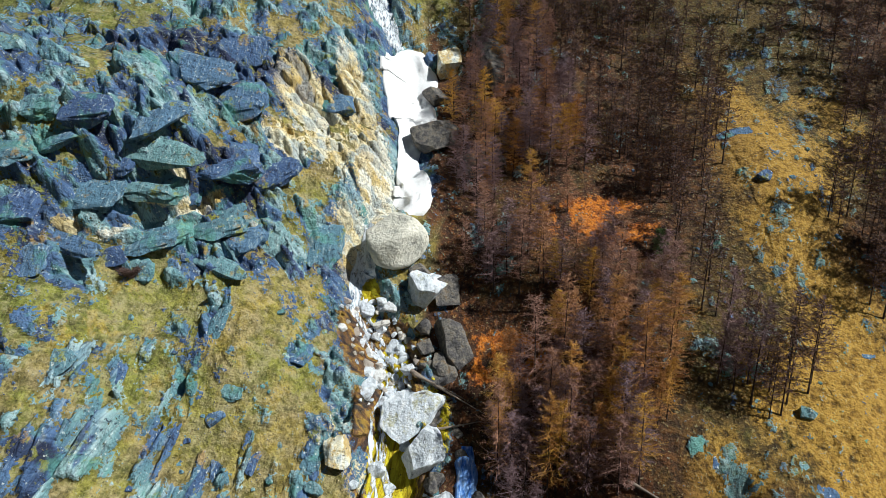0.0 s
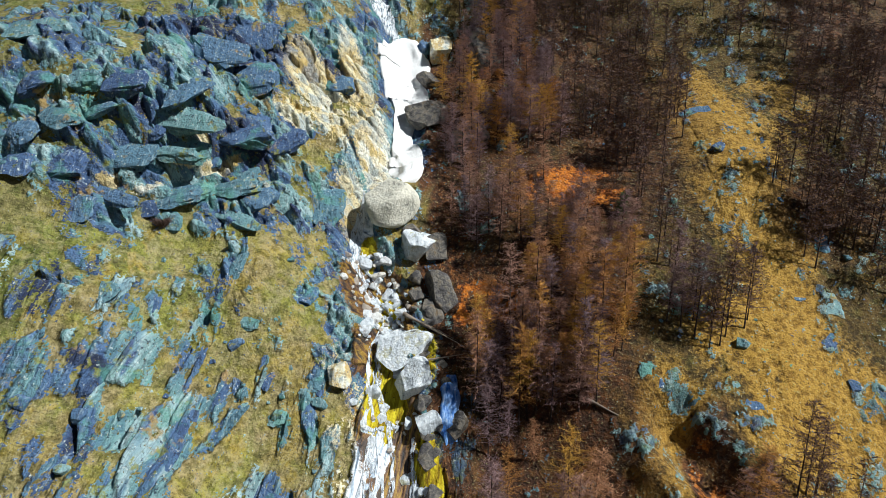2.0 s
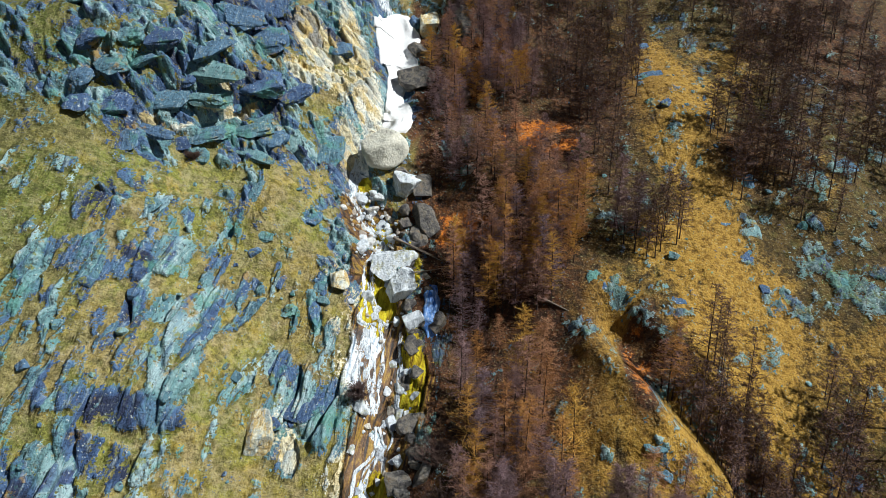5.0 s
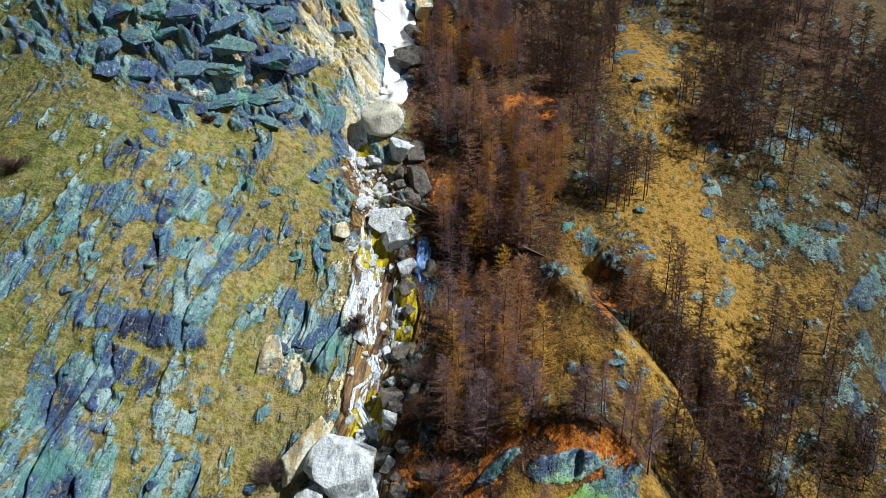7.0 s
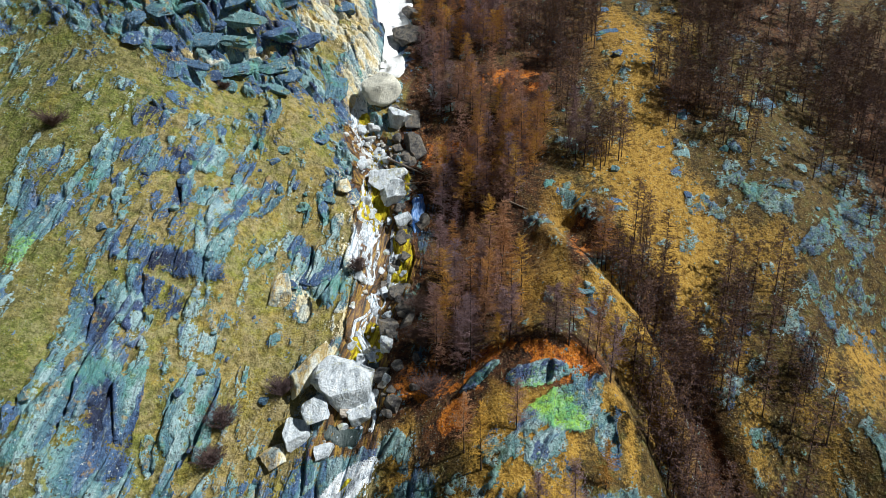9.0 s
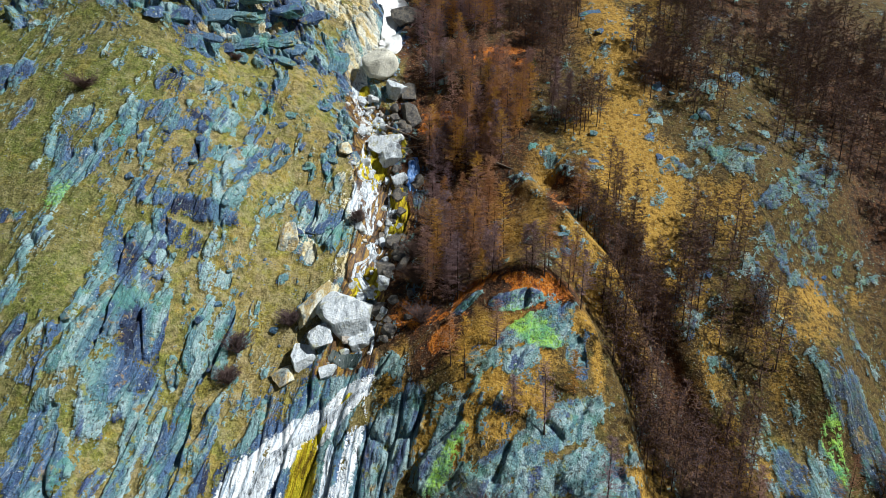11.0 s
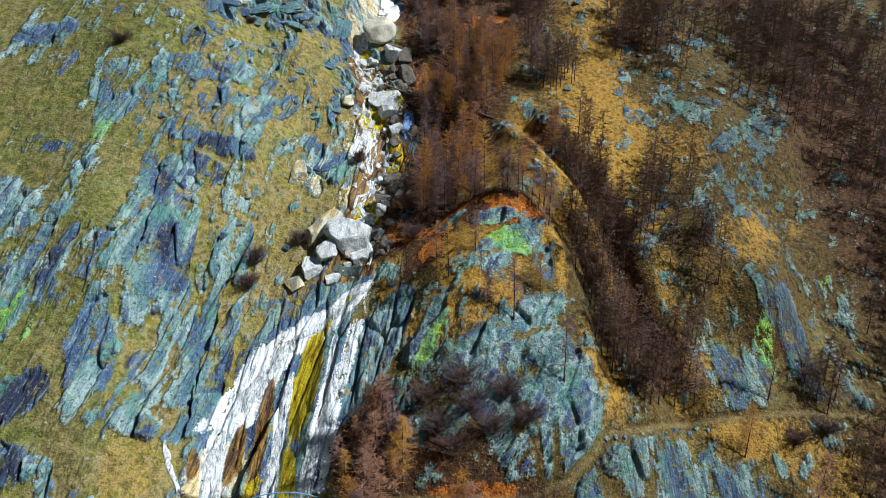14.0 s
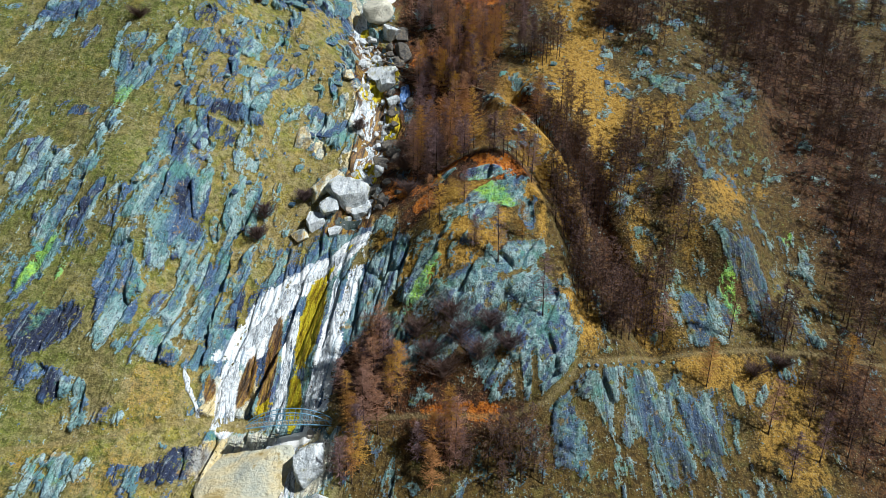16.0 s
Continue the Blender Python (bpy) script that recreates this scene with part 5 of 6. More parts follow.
for rows, label, group in ((ROCKS_MEADOW, "blue-grey slate block half sunk in dry grass", "rocks in the meadow"), (ROCKS_CLIFF + ROCKS_CRAG, "dark blue slate block of a broken cliff", "blocks of the cliff"), (ROCKS_RIGHT, "blue-green slate rock on golden grass", "rocks on the golden slope")):
    for x, h, w, t, turn in rows:
        place_rock("rock", dice.choice(variants), at_slope(x, h, -0.10 * min(w, t), turn, (w * 0.62, t * 0.62, min(w, t) * (0.13 if x > 0 else 0.20 if h < 128 else 0.25)), dice.uniform(-10, 10)), label, group)


def scatter_rocks(count, box, sizes, meshes, label, group, keep, name="stone"):
    found = []
    while len(found) < count:
        x, h = dice.uniform(box[0], box[1]), dice.uniform(box[2], box[3])
        if keep(x, h):
            found.append((x, h))
    bases = spot([q[0] for q in found], [q[1] for q in found])
    for (x, h), base in zip(found, bases):
        s = sizes[0] * (sizes[1] / sizes[0]) ** (dice.random() ** 2.2)
        place_rock(name, dice.choice(meshes), at_slope(x, h, 0.08 * s, dice.uniform(0, 360), (s * dice.uniform(0.6, 1.2), s * dice.uniform(0.6, 1.2), s * dice.uniform(0.4, 0.8)), dice.uniform(-20, 20), False, base), label, group)


small = [rock_mesh("loose_stone", 200 + k, (1, 1, 1), SLATE, 8, 2, 0.06) for k in range(5)]
bleached = [rock_mesh("stream_stone", 220 + k, (1, 1, 1), STREAM, 7, 2, 0.05) for k in range(6)]
scatter_rocks(110, (-62, -16, 62, 130), (0.25, 1.3), small, "small loose slate stone in dry grass", "loose stones in the meadow", lambda x, h: True)
scatter_rocks(50, (40, 110, 60, 150), (0.3, 1.3), small, "small slate stone on golden grass", "loose stones on the golden slope", lambda x, h: True)
scatter_rocks(120, (-18, 3, 114, 128), (0.4, 1.5), bleached, "bleached stone in the stream bed", "stones in the stream bed", lambda x, h: off_line(np.array([x]), np.array([h]), STREAM_LINE)[0] < 4.5, "river_stone")
scatter_rocks(90, (-20, 6, 62, 104), (0.35, 1.4), bleached, "bleached stone in the stream bed", "stones in the lower stream bed", lambda x, h: off_line(np.array([x]), np.array([h]), STREAM_LINE)[0] < 5, "river_stone")
mid_blocks = [rock_mesh("bleached_block", 240 + k, (1, 1, 1), BLEACHED, 9, 3, 0.06) for k in range(5)]
scatter_rocks(34, (-16, 2, 64, 126), (0.9, 2.0), mid_blocks, "bleached angular block in the stream bed", "blocks in the stream bed", lambda x, h: off_line(np.array([x]), np.array([h]), STREAM_LINE)[0] < 5.5, "river_block")
dark_blocks = [rock_mesh("dark_block", 260 + k, (1, 1, 1), UMBER, 9, 3, 0.06) for k in range(5)]
scatter_rocks(50, (-5, 5, 64, 134), (0.8, 2.4), dark_blocks, "dark angular block in the shaded gully", "dark blocks of the gully", lambda x, h: 2.5 < off_line(np.array([x]), np.array([h]), STREAM_LINE)[0] < 11, "gully_block")
scatter_rocks(30, (-20, 0, 5, 24), (0.4, 1.6), bleached, "bleached stone below the footbridge", "stones below the footbridge", lambda x, h: off_line(np.array([x]), np.array([h]), STREAM_LINE)[0] < 6, "river_stone")


wall_line = [(50 + 1.05 * k + dice.uniform(-0.2, 0.2), 28.6 + 0.05 * k + dice.uniform(-0.5, 0.3)) for k in range(0, 26, 2)]
for (x, h), base in zip(wall_line, spot(*np.array(wall_line).T)):
    k = dice.uniform(0.25, 0.5)
    place_rock("kerb_stone", dice.choice(small), at_slope(x, h, 0.05, dice.uniform(0, 360), (k * 1.3, k, k * 0.8), 0, False, base), "grey stone set along the edge of the trail", "stones along the trail")


# ---- snow and water ----
def ribbon(name, rows, material, lift, label, category, ragged=0.35, across=13, step=0.45, seed=0, even=1.2, parent=None):
    """A tongue of snow or water laid down the slope. rows: across, up, half width."""
    rows = np.array(rows, float)
    length = np.concatenate([[0], np.cumsum(np.hypot(np.diff(rows[:, 0]), np.diff(rows[:, 1])))])
    s = np.arange(0, length[-1], step)
    cx, ch, cw = (np.interp(s, length, rows[:, k]) for k in range(3))
    if parent:
        cx = cx + 1.1 * (fractal(s / 2.2 + 11 * seed, 0 * s, 3, seed) - 0.5)
        cw = cw * (0.5 + fractal(s / 1.5 + 5 * seed, 0 * s + 3, 3, seed))
    dx, dh = np.gradient(cx), np.gradient(ch)
    size = np.hypot(dx, dh)
    dx, dh = dx / size, dh / size
    u = np.linspace(-1, 1, across)
    edge = 1 + ragged * 2 * (fractal(s[:, None] / 1.7 + seed, np.sign(u)[None] * 7 + 20.0 + 0 * s[:, None], 3, seed) - 0.5)
    gx = cx[:, None] - dh[:, None] * u * cw[:, None] * edge
    gh = ch[:, None] + dx[:, None] * u * cw[:, None] * edge
    ground_n = land(gx.ravel(), gh.ravel())[0].reshape(gx.shape)
    soft = ground_n.copy()
    k = max(1, round(even / step))
    for _ in range(k):
        soft[1:-1] = (soft[:-2] + soft[1:-1] + soft[2:]) / 3
        soft[:, 1:-1] = (soft[:, :-2] + soft[:, 1:-1] + soft[:, 2:]) / 3
    rim = np.sqrt(np.clip(1 - np.abs(u) ** 3, 0, 1))[None]
    ends = np.clip(np.minimum(s, s[-1] - s) / (2 * lift + 0.3), 0, 1)[:, None]
    n = np.where(np.abs(u)[None] > 0.98, ground_n - 0.3, np.maximum(soft, ground_n - 0.2) + lift * rim * ends * (0.7 + 0.6 * fractal(gx / 1.3, gh / 1.3, 3, seed)))
    me = mesh_from(name, spot(gx.ravel(), gh.ravel(), 0, n.ravel()), sheet_faces(len(s), across), material, True)
    if parent:
        ob = new(name, me)
        ob.parent = parent
        return ob
    return tagged(new(name, me), label, category)


ribbon("snow_patch", [(-11, 175.5, 3), (-9.2, 173, 6.0), (-7.8, 169.5, 6.8), (-8.6, 165, 5.2), (-6.6, 161.5, 5.4), (-7.2, 157.3, 2.8), (-7.7, 152.6, 2.2), (-7.3, 148.8, 2.6), (-6.1, 145.8, 4.0), (-6.5, 142.9, 4.4), (-8.7, 140.7, 2.4)], SNOW, 1.2, "smooth white patch of old snow filling the gully", "snow", 0.10, 25, 0.4, 1, 3)
ribbon("snow_ledge", [(-18, 21.8, 1.0), (-14.5, 21.6, 1.4), (-10.5, 21.8, 0.8)], SNOW, 0.5, "small ledge of snow under the footbridge", "snow", 0.3, 9, 0.3, 2)
ribbon("upper_waterfall", [(-19, 188, 2.4), (-15, 182, 2.6), (-12, 178, 1.8), (-10, 175.5, 1.2)], WATER, 0.35, "blue-white waterfall above the snow patch", "waterfall", 0.4, 11, 0.4, 3)


def strands(name, rows, count, width, label, category, seed, lift=0.22):
    """Water that splits into threads: each thread wanders within the band given by rows."""
    r = random.Random(seed)
    thing = tagged(new(name), label, category)
    for k in range(count):
        side = (k + r.uniform(0.2, 0.8)) / count * 2 - 1
        start, end = (0, len(rows)) if k % 3 == 0 else (r.randrange(0, max(1, len(rows) - 2)), len(rows) - r.randrange(0, 2))
        thread = []
        for x, h, w in rows[start:end]:
            q = max(-1, min(1, side + r.uniform(-0.28, 0.28)))
            thread.append((x + q * w * 0.75, h + q * w * 0.45 * r.uniform(0.3, 1.0), width * r.uniform(0.5, 1.4)))
        if len(thread) > 1:
            ribbon("water_thread", thread, WATER, lift, "", "", 0.5, 7, 0.4, seed + k, 0.8, thing)


strands("stream_chute", [(-14.1, 139.1, 0.8), (-15.4, 135.1, 0.9), (-16.5, 130.9, 1.2), (-15.6, 126.9, 1.4), (-12.3, 123.2, 1.6)], 3, 0.5, "white water sliding down a narrow chute", "stream", 41)
strands("stream_run", [(-12.8, 123.2, 1.6), (-9.6, 120.2, 2.6), (-7.9, 117.3, 2.4), (-9.9, 114.1, 2.0), (-10.3, 110.4, 1.6), (-9.7, 106.2, 1.8), (-8.8, 102.9, 2.4), (-6.3, 101.4, 2.2)], 4, 0.32, "white stream running between bleached stones", "stream", 42)
strands("slab_waterfall", [(-8.3, 102.2, 1.6), (-8.4, 98.6, 3.0), (-8.7, 94.8, 3.4), (-8.4, 91, 2.6), (-7.4, 88, 2.0)], 6, 0.4, "thin white water spread over a pale slab", "waterfall", 43)
strands("side_waterfall", [(-2.7, 101, 0.8), (-2.5, 96.8, 0.8), (-2.4, 92, 0.8), (-2.6, 88, 0.8)], 2, 0.55, "narrow white fall beside yellow moss", "waterfall", 44)
strands("stream_steps", [(-5, 87, 2.0), (-4.4, 84, 2.0), (-7.4, 81.5, 2.4), (-8.2, 78.5, 1.8), (-6, 75.5, 1.4), (-4.6, 72.5, 1.8)], 4, 0.35, "stream stepping down over pale ledges", "stream", 45)
strands("plunge_fall", [(-3, 69, 0.3), (-3.2, 65.5, 0.3), (-3.6, 62.5, 0.4)], 1, 0.45, "thin white fall dropping into a dark pool", "waterfall", 46, 0.4)
ribbon("dark_pool", [(-12.5, 63.8, 1.2), (-9, 62.8, 1.6), (-5, 62.4, 1.3)], POOL, 0.2, "dark still pool under the great block", "pool", 0.3, 9, 0.35, 10)
ribbon("green_pool", [(-8, 73.4, 0.5), (-5.5, 73, 0.9), (-3, 73.2, 0.5)], POOL, 0.15, "small dark green pool below a mossy fall", "pool", 0.3, 7, 0.35, 11)
strands("great_waterfall", [(-4.1, 57.2, 2.1), (-11, 53.4, 2.6), (-19.4, 50.3, 2.9), (-23.8, 45.7, 3.1), (-27.6, 41.3, 3.3), (-29.9, 38.5, 2.4)], 16, 0.5, "wide white waterfall spread over a tilted slab", "waterfall", 47)
strands("left_column_fall", [(-32.5, 35.2, 1.3), (-32.1, 30.6, 1.8), (-31.6, 25.7, 2.3)], 6, 0.6, "short white column of falling water", "waterfall", 48)
strands("middle_column_fall", [(-18.8, 44.4, 0.6), (-19.4, 39.2, 0.7), (-19.3, 33.5, 0.9), (-19.8, 28.8, 1.2), (-20.2, 24.9, 1.5)], 4, 0.6, "tall blue-white column of falling water", "waterfall", 49)
strands("veil_fall", [(-7.8, 44.5, 0.8), (-8.8, 39.2, 1.3), (-10.3, 33.8, 1.5), (-11.3, 28.4, 1.6), (-11.3, 23.8, 1.7)], 5, 0.65, "veil of white water down a dark rock wall", "waterfall", 50)
strands("side_channel", [(-41.9, 35.4, 0.3), (-39.6, 31.3, 0.3), (-37.2, 28.2, 0.2), (-36.4, 26.5, 0.4)], 1, 0.35, "narrow white rill in a dark channel", "stream", 51)
strands("outflow", [(-15, 21, 1.6), (-14, 15, 1.6), (-12, 8, 1.8), (-11, -2, 2.0)], 4, 0.6, "white stream leaving under the footbridge", "stream", 52)
ribbon("blue_ice", [(3.8, 108.1, 1.2), (3.6, 105.2, 1.9), (3.2, 101.8, 1.7), (3.6, 99.3, 1.2)], ICE, 0.9, "lump of blue ice in the shade", "ice", 0.35, 11, 0.35, 17)


# ---- trees ----
def twig_soup(r, height, crown, spread, branches, twigs, width):
    """Branches as tapered three-sided rods and twigs as slivers, for one bare tree."""
    verts, faces = [], []

    def rod(a, b, ra, rb):
        d = (b - a).normalized()
        s = d.orthogonal().normalized()
        t = d.cross(s)
        k = len(verts)
        for p, q in ((a, ra), (b, rb)):
            for i in range(3):
                w = 2.0944 * i
                verts.append(p + (s * math.cos(w) + t * math.sin(w)) * q)
        for i in range(3):
            j = (i + 1) % 3
            faces.extend(((k + i, k + j, k + 3 + j), (k + i, k + 3 + j, k + 3 + i)))

    def sliver(a, b, w):
        d = (b - a).normalized()
        s = (d.orthogonal() + Vector((r.uniform(-1, 1), r.uniform(-1, 1), r.uniform(-1, 1)))).normalized() * w
        k = len(verts)
        verts.extend((a - s, a + s, b))
        faces.append((k, k + 1, k + 2))

    for i in range(branches):
        f = (i + r.random()) / branches
        z = height * (1 - crown) + height * crown * f ** 0.9
        reach = spread * (0.25 + 0.95 * (1 - f) ** 0.8) * r.uniform(0.65, 1.15) * (0.75 + 0.5 * min(1, 4 * f))
        w = r.uniform(0, 6.2832)
        out = Vector((math.cos(w), math.sin(w), 0))
        a = Vector((0, 0, z))
        b = a + out * reach * 0.6 + Vector((0, 0, reach * r.uniform(-0.12, 0.18)))
        c = a + out * reach + Vector((0, 0, reach * r.uniform(-0.05, 0.40)))
        rod(a, c, 0.03 + 0.02 * (1 - f), 0.008)
        for j in range(twigs):
            g = (j + r.random()) / twigs
            p = a.lerp(c, g)
            e = p + out * r.uniform(0.0, 0.4) + Vector((r.uniform(-0.6, 0.6), r.uniform(-0.6, 0.6), r.uniform(-0.5, 0.65)))
            sliver(p, e, width * r.uniform(0.6, 1.3))
    return np.array([tuple(v) for v in verts]), np.array(faces)


def trunk_soup(r, height, radius, sides=7, bend=0.25):
    verts, faces = [], []
    rings = 7
    off = (r.uniform(-bend, bend), r.uniform(-bend, bend))
    for i in range(rings):
        f = i / (rings - 1)
        k = radius * (1 - f) ** 0.85 * (1.5 if i == 0 else 1) + 0.012
        for j in range(sides):
            w = 6.2832 * j / sides
            verts.append((math.cos(w) * k + off[0] * math.sin(3 * f) * 0.6, math.sin(w) * k + off[1] * math.sin(2 * f), -1.0 * (i == 0) + height * f))
    for i in range(rings - 1):
        for j in range(sides):
            a, b = i * sides + j, i * sides + (j + 1) % sides
            faces.extend(((a, b, b + sides), (a, b + sides, a + sides)))
    return np.array(verts), np.array(faces)


def larch_kind(seed, height, crown, spread, branches, twigs, width=0.030):
    r = random.Random(seed)
    thing = new("larch")
    for name, (v, f), material in (("trunk", trunk_soup(r, height, 0.0075 * height + 0.03), BARK), ("crown", twig_soup(r, height, crown, spread, branches, twigs, width), TWIGS)):
        ob = new(name, mesh_from(name, v, f, material, name == "trunk"))
        ob.parent = thing
    return tagged(thing, "tall bare brown larch on the steep slope", "larch", "larches")


LARCHES = [(14, 0.86, 2.9), (16, 0.80, 3.0), (12.5, 0.88, 2.7), (15, 0.76, 2.7), (17, 0.82, 3.2), (10.5, 0.9, 2.4)]
kinds = [larch_kind(300 + k, a, b, c, 104, 26) for k, (a, b, c) in enumerate(LARCHES)]
used = set()


def stand(kind, p, size):
    m = Matrix.Translation(p) @ pose(0, 0, 0, dice.uniform(-2, 2), dice.uniform(-2, 2), dice.uniform(0, 360)) @ Matrix.Diagonal((size, size, size * dice.uniform(0.92, 1.1), 1))
    if kind not in used:
        used.add(kind)
        kinds[kind].matrix_world = m
        return
    ob = copy_thing(kinds[kind], Matrix())
    ob.matrix_world = m


trees = []
for rows in (WOODS_TOP, WOODS_MID, WOODS_RIGHT, WOODS_LOW, WOODS_EDGE, WOODS_GULLY, WOODS_RAVINE):
    for x, h, rx, rh, turn, count in rows:
        c, s = math.cos(radians(turn)), math.sin(radians(turn))
        for _ in range(count):
            for _try in range(12):
                k, w = math.sqrt(dice.random()) * 1.05, dice.uniform(0, 6.2832)
                a, b = rx * k * math.cos(w), rh * k * math.sin(w)
                p = (x + a * c - b * s, h + a * s + b * c)
                if all((p[0] - q[0]) ** 2 + (p[1] - q[1]) ** 2 > 2.2 for q in trees):
                    break
            glade = max(float(patches(np.array([p[0]]), np.array([p[1]]), GLADES + CLEARINGS + RIDGE_CLEAR)[0]), 0)
            if dice.random() >= glade:
                trees.append(p)
SINGLE = [(82.6, 24.8), (96.1, 16.2), (119, 21.8), (98.5, 8.5), (107.1, 11), (91.8, 33.3), (74.5, 33.8), (31.1, 47), (41.4, 37), (14.1, 57.6), (22.9, 59.3), (25.3, 49.5), (37.6, 51.6), (16.8, 55.2), (30.6, 127.5), (20.5, 127), (39, 67.7), (41.3, 70.4)]
trees.sort(key=lambda q: q[0] + 0.35 * abs(q[1] - 95))
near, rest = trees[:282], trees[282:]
for p in spot(*np.array(SINGLE).T, -0.15):
    stand(dice.randrange(6), p, dice.uniform(0.7, 1.0))
for p in spot(*np.array(near).T, -0.15):
    stand(dice.randrange(6), p, dice.uniform(0.62, 1.08))


def far_woods():
    """The farther larches, too many to count, in one mesh of twigs and one of trunks."""
    soups = []
    for k, (height, crown, spread) in enumerate(LARCHES[:4]):
        r = random.Random(400 + k)
        soups.append((trunk_soup(r, height, 0.12, 5), twig_soup(r, height, crown, spread, 52, 16, 0.066)))
    thing = tagged(new("larch_wood"), "wood of bare brown larches across the slope", "larch wood", kind="stuff")
    for part_name, pick, material in (("trunks", 0, BARK), ("crowns", 1, SHADED_FAR_TWIGS)):
        r = random.Random(9)
        vs, fs, base = [], [], 0
        for base_point in spot(*np.array(rest).T, -0.15):
            v, f = soups[r.randrange(4)][pick]
            w, size = r.uniform(0, 6.28), r.uniform(0.65, 1.1)
            c, s = math.cos(w) * size, math.sin(w) * size
            vs.append(np.stack([v[:, 0] * c - v[:, 1] * s, v[:, 0] * s + v[:, 1] * c, v[:, 2] * size], -1) + base_point)
            fs.append(f + base)
            base += len(v)
        ob = new(part_name, mesh_from(part_name, np.concatenate(vs), np.concatenate(fs), material))
        ob.parent = thing
        tagged(ob, kind="stuff")


far_woods()


def shrub(x, h, wide, tall, seed, label):
    r = random.Random(seed)
    v, f = twig_soup(r, tall * 0.6, 0.95, wide * 1.25, 120, 28, 0.034)
    v[:, 2] += np.hypot(v[:, 0], v[:, 1]) * 0.55
    ob = new("shrub", mesh_from("shrub", v, f, SHRUB))
    ob.matrix_world = Matrix.Translation(spot([x], [h], -0.1)[0])
    tagged(ob, label, "shrub", "bare shrubs")


SHRUBS_STREAM = [(-9.4, 89.5, 1.6, 6), (-32, 65.3, 3, 6), (-22.2, 69.5, 2.4, 4.5), (-32.5, 60.5, 2.6, 4.5), (22, 33, 5, 8), (15, 31, 3.6, 6), (29, 35, 3.4, 6), (3, 30, 3, 7), (-2, 28, 2.6, 6), (7, 27, 2.8, 6), (6, 74, 3.2, 6), (5, 80, 3, 6), (8, 66, 3, 5)]
SHRUBS_LOW = [(18, 28, 4.5, 6), (26, 30, 4.5, 7), (20, 37, 4.5, 6), (12, 35, 3.5, 6), (33, 31, 3, 5), (-1, 33, 3, 6), (4, 37, 3, 5), (96, 26, 2.6, 4), (104, 27, 2.4, 4), (60.4, 36.4, 2.6, 5), (-47.4, 127.3, 1.2, 1.5), (-76, 112, 3, 2)]
for k, (x, h, w, t) in enumerate(SHRUBS_STREAM + SHRUBS_LOW):
    shrub(x, h, w, t, 500 + k, "bare purple-brown shrub on the rocks")


def young_spruce(x, h, tall):
    r = random.Random(77)
    thing = new("young_spruce")
    v, f = trunk_soup(r, tall, 0.09)
    new("trunk", mesh_from("trunk", v, f, BARK)).parent = thing
    v, f = twig_soup(r, tall, 0.95, tall * 0.26, 70, 26, 0.05)
    new("crown", mesh_from("crown", v, f, NEEDLE)).parent = thing
    thing.matrix_world = Matrix.Translation(spot([x], [h], 0)[0])
    tagged(thing, "small green spruce among bare larches", "spruce")


young_spruce(40.0, 128.9, 5.0)


def log(a, b, radius, seed):
    """A fallen trunk with stubs of limbs."""
    r = random.Random(seed)
    p, q = Vector(spot([a[0]], [a[1]], a[2])[0]), Vector(spot([b[0]], [b[1]], b[2])[0])
    v, f = trunk_soup(r, (q - p).length, radius, 9, 0.4)
    ob = new("fallen_log", mesh_from("fallen_log", v, f, DEADWOOD, True))
    ob.matrix_world = Matrix.Translation(p) @ (q - p).to_track_quat("Z", "Y").to_matrix().to_4x4()
    tagged(ob, "grey weathered fallen trunk across the stream", "log", "fallen trunks")


log((-4.6, 117.2, 0.9), (6.5, 111.2, 1.2), 0.28, 1)
log((-4.0, 116.6, 0.6), (4.5, 112.6, 0.8), 0.22, 2)
log((-1.0, 110.2, 0.8), (7.0, 110.6, 1.0), 0.2, 3)
log((27.5, 101.8, 0.4), (36.0, 97.5, 0.4), 0.22, 4)


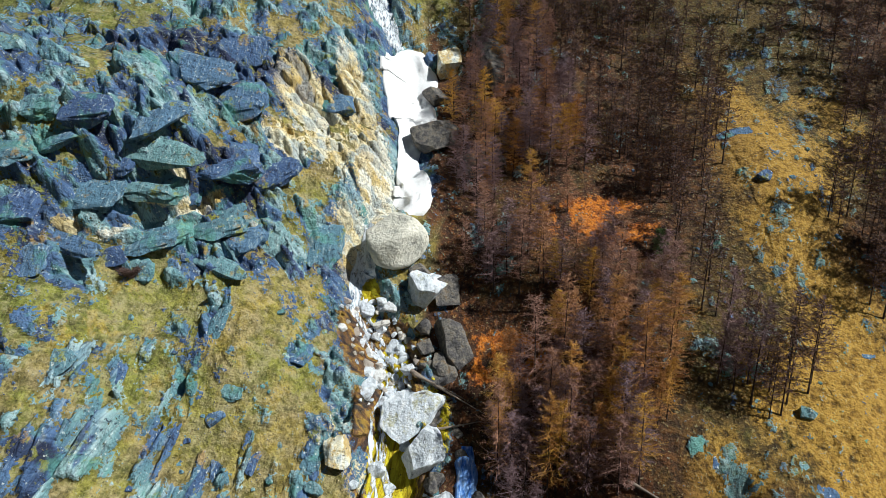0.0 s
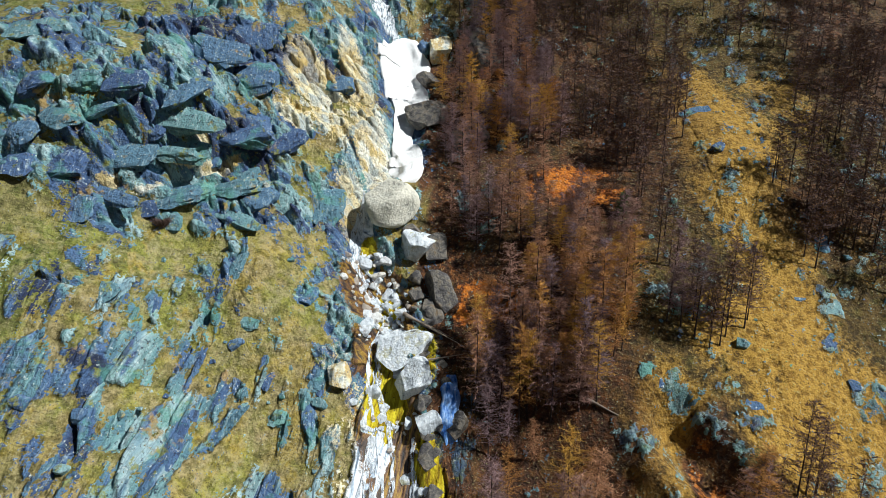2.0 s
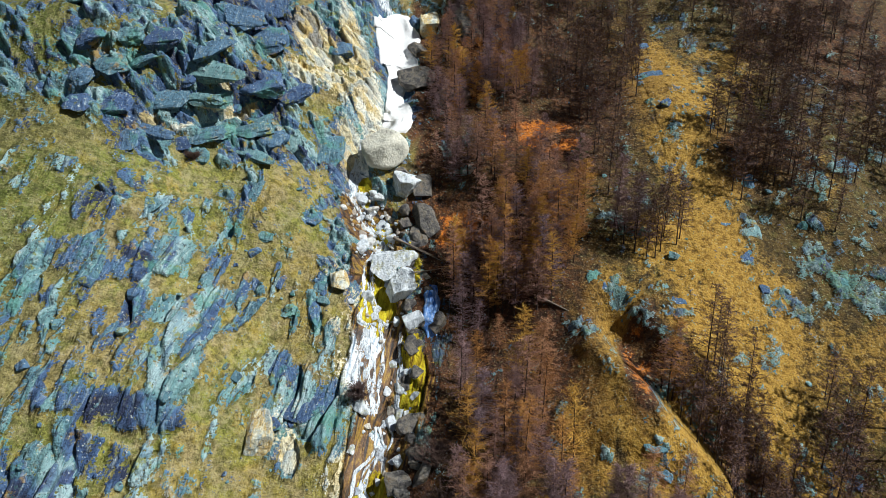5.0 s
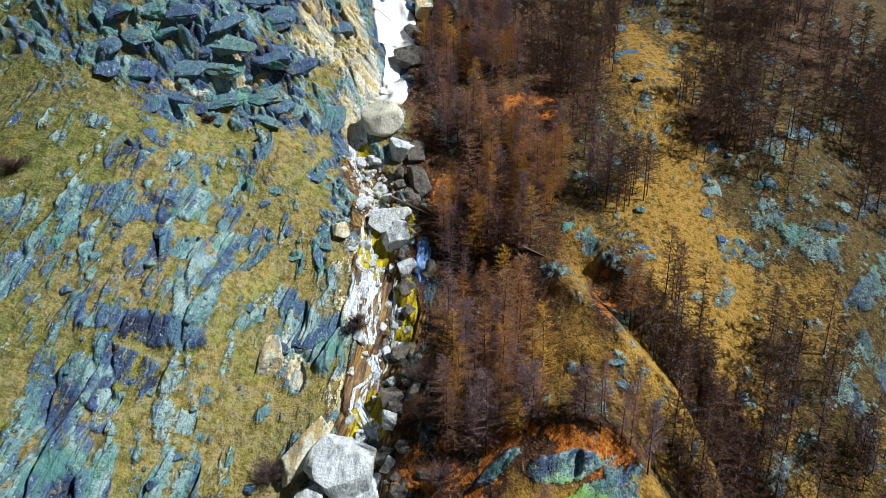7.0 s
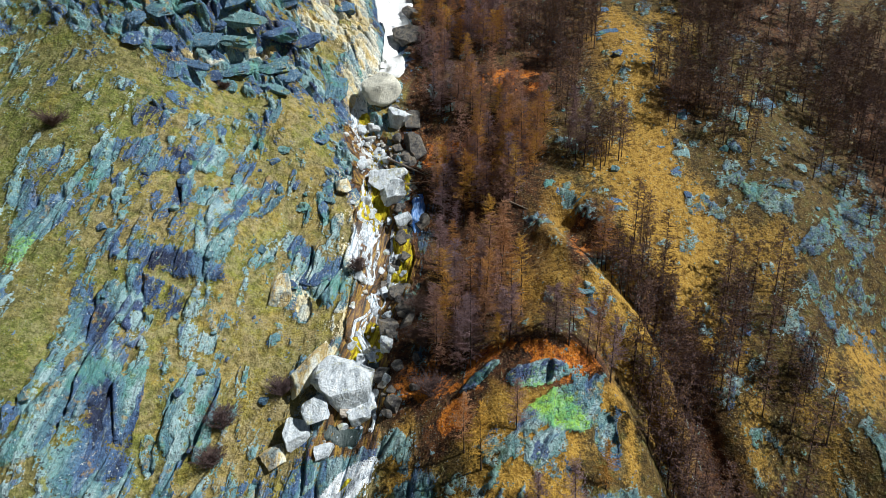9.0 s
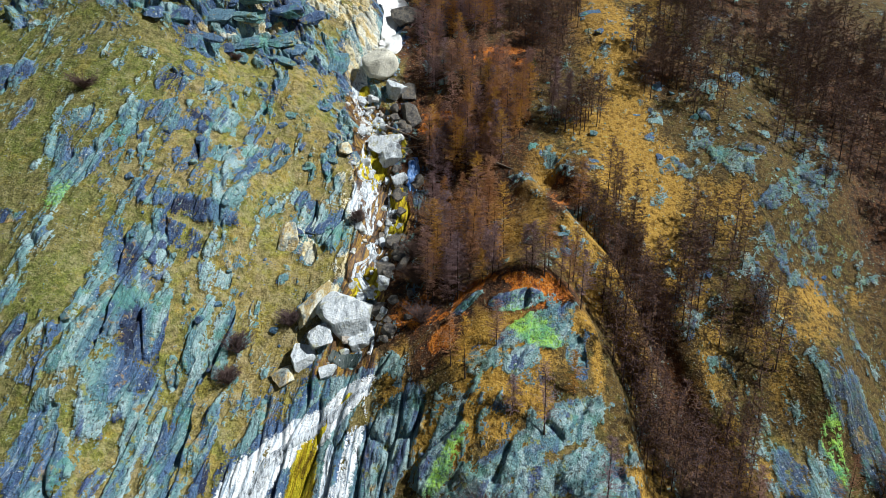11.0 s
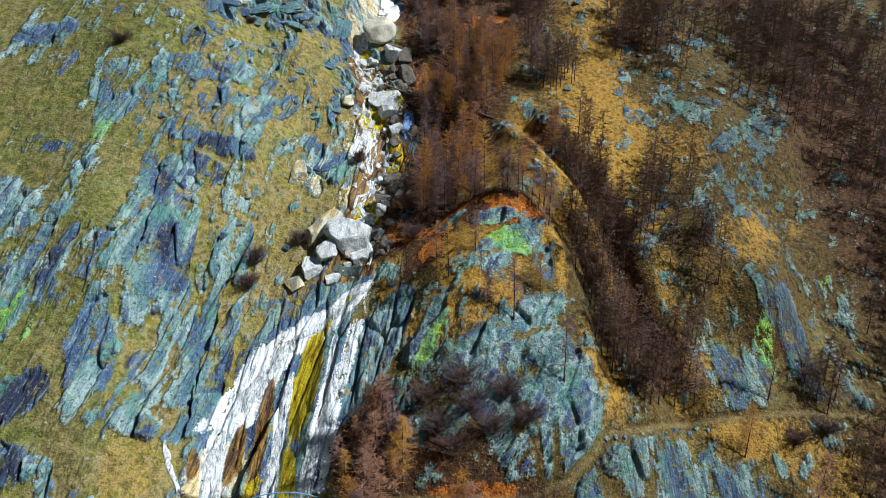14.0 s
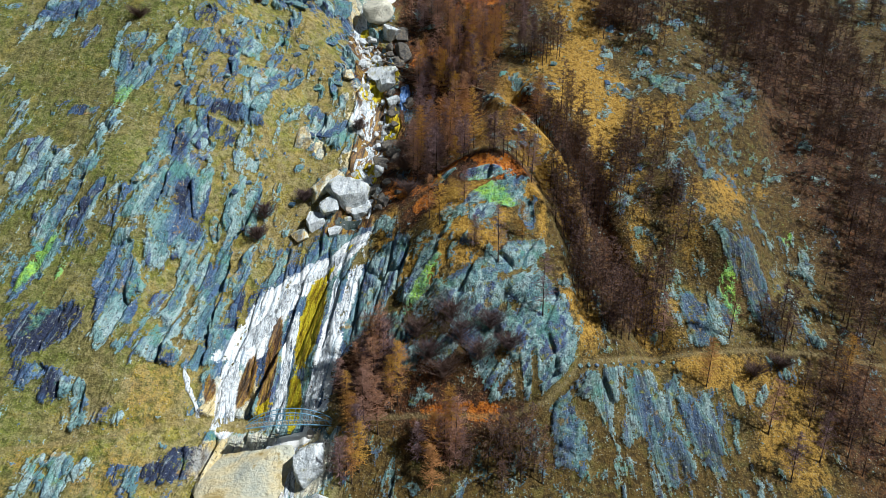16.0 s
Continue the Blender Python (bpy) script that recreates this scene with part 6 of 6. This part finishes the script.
# ---- footbridge ----
def bar(name, points, radius, material, parent, flat=1.0):
    """A rod through points, with a closed six-sided section."""
    verts, faces = [], []
    pts = [Vector(p) for p in points]
    for i, p in enumerate(pts):
        d = (pts[min(i + 1, len(pts) - 1)] - pts[max(i - 1, 0)]).normalized()
        s = d.cross(Vector((0, 1, 0)) if abs(d.y) < 0.9 else Vector((0, 0, 1))).normalized()
        t = d.cross(s)
        for j in range(6):
            w = 6.2832 * j / 6
            verts.append(p + s * math.cos(w) * radius * flat + t * math.sin(w) * radius)
    for i in range(len(pts) - 1):
        for j in range(6):
            a, b = i * 6 + j, i * 6 + (j + 1) % 6
            faces.append((a, b, b + 6, a + 6))
    me = bpy.data.meshes.new(name)
    me.from_pydata([tuple(v) for v in verts], [], faces + [tuple(range(6))[::-1], tuple(len(verts) - 6 + k for k in range(6))])
    me.materials.append(material)
    ob = new(name, me)
    ob.parent = parent
    return ob


def footbridge():
    steel = Nodes("blue_grey_steel")
    at = steel.coords()
    paint = steel.done(steel.ramp(steel.noise(at, 2.0, 5, 0.7), [(0.3, (0.10, 0.26, 0.42)), (0.7, (0.20, 0.42, 0.58))]), 0.5)
    plank = wood_material("bridge_planks", (0.22, 0.2, 0.17), (0.40, 0.38, 0.34))
    thing = tagged(new("footbridge"), "blue-grey steel arched footbridge across the waterfall", "footbridge")
    length, half = 18.0, 0.9
    rise = lambda f: 0.55 * 4 * f * (1 - f)
    crest = lambda f: 0.35 + 3.0 * (4 * f * (1 - f)) ** 0.8
    spread = [k / 28 for k in range(29)]
    for side in (-half, half):
        bar("top_chord", [(f * length, side, crest(f)) for f in spread], 0.11, paint, thing)
        bar("handrail", [(f * length, side, rise(f) + min(1.1, crest(f) - rise(f))) for f in spread[2:-2]], 0.05, paint, thing)
        bar("bottom_chord", [(f * length, side, rise(f) - 0.1) for f in spread], 0.13, paint, thing)
        for k in range(1, 14):
            f = k / 14
            bar("post", [(f * length, side, rise(f)), (f * length, side, crest(f))], 0.05, paint, thing)
    for k in range(60):
        f = (k + 0.5) / 60
        bar("plank", [(f * length, -half, rise(f)), (f * length, half, rise(f))], 0.14, plank, thing, 0.35)
    a, b = Vector((-23.9, -20.6, 24.1)), Vector((-5.6, -18.9, 24.6))
    thing.matrix_world = Matrix.Translation(a) @ pose(0, 0, 0, 0, 0, math.degrees(math.atan2(b.y - a.y, b.x - a.x)))


footbridge()
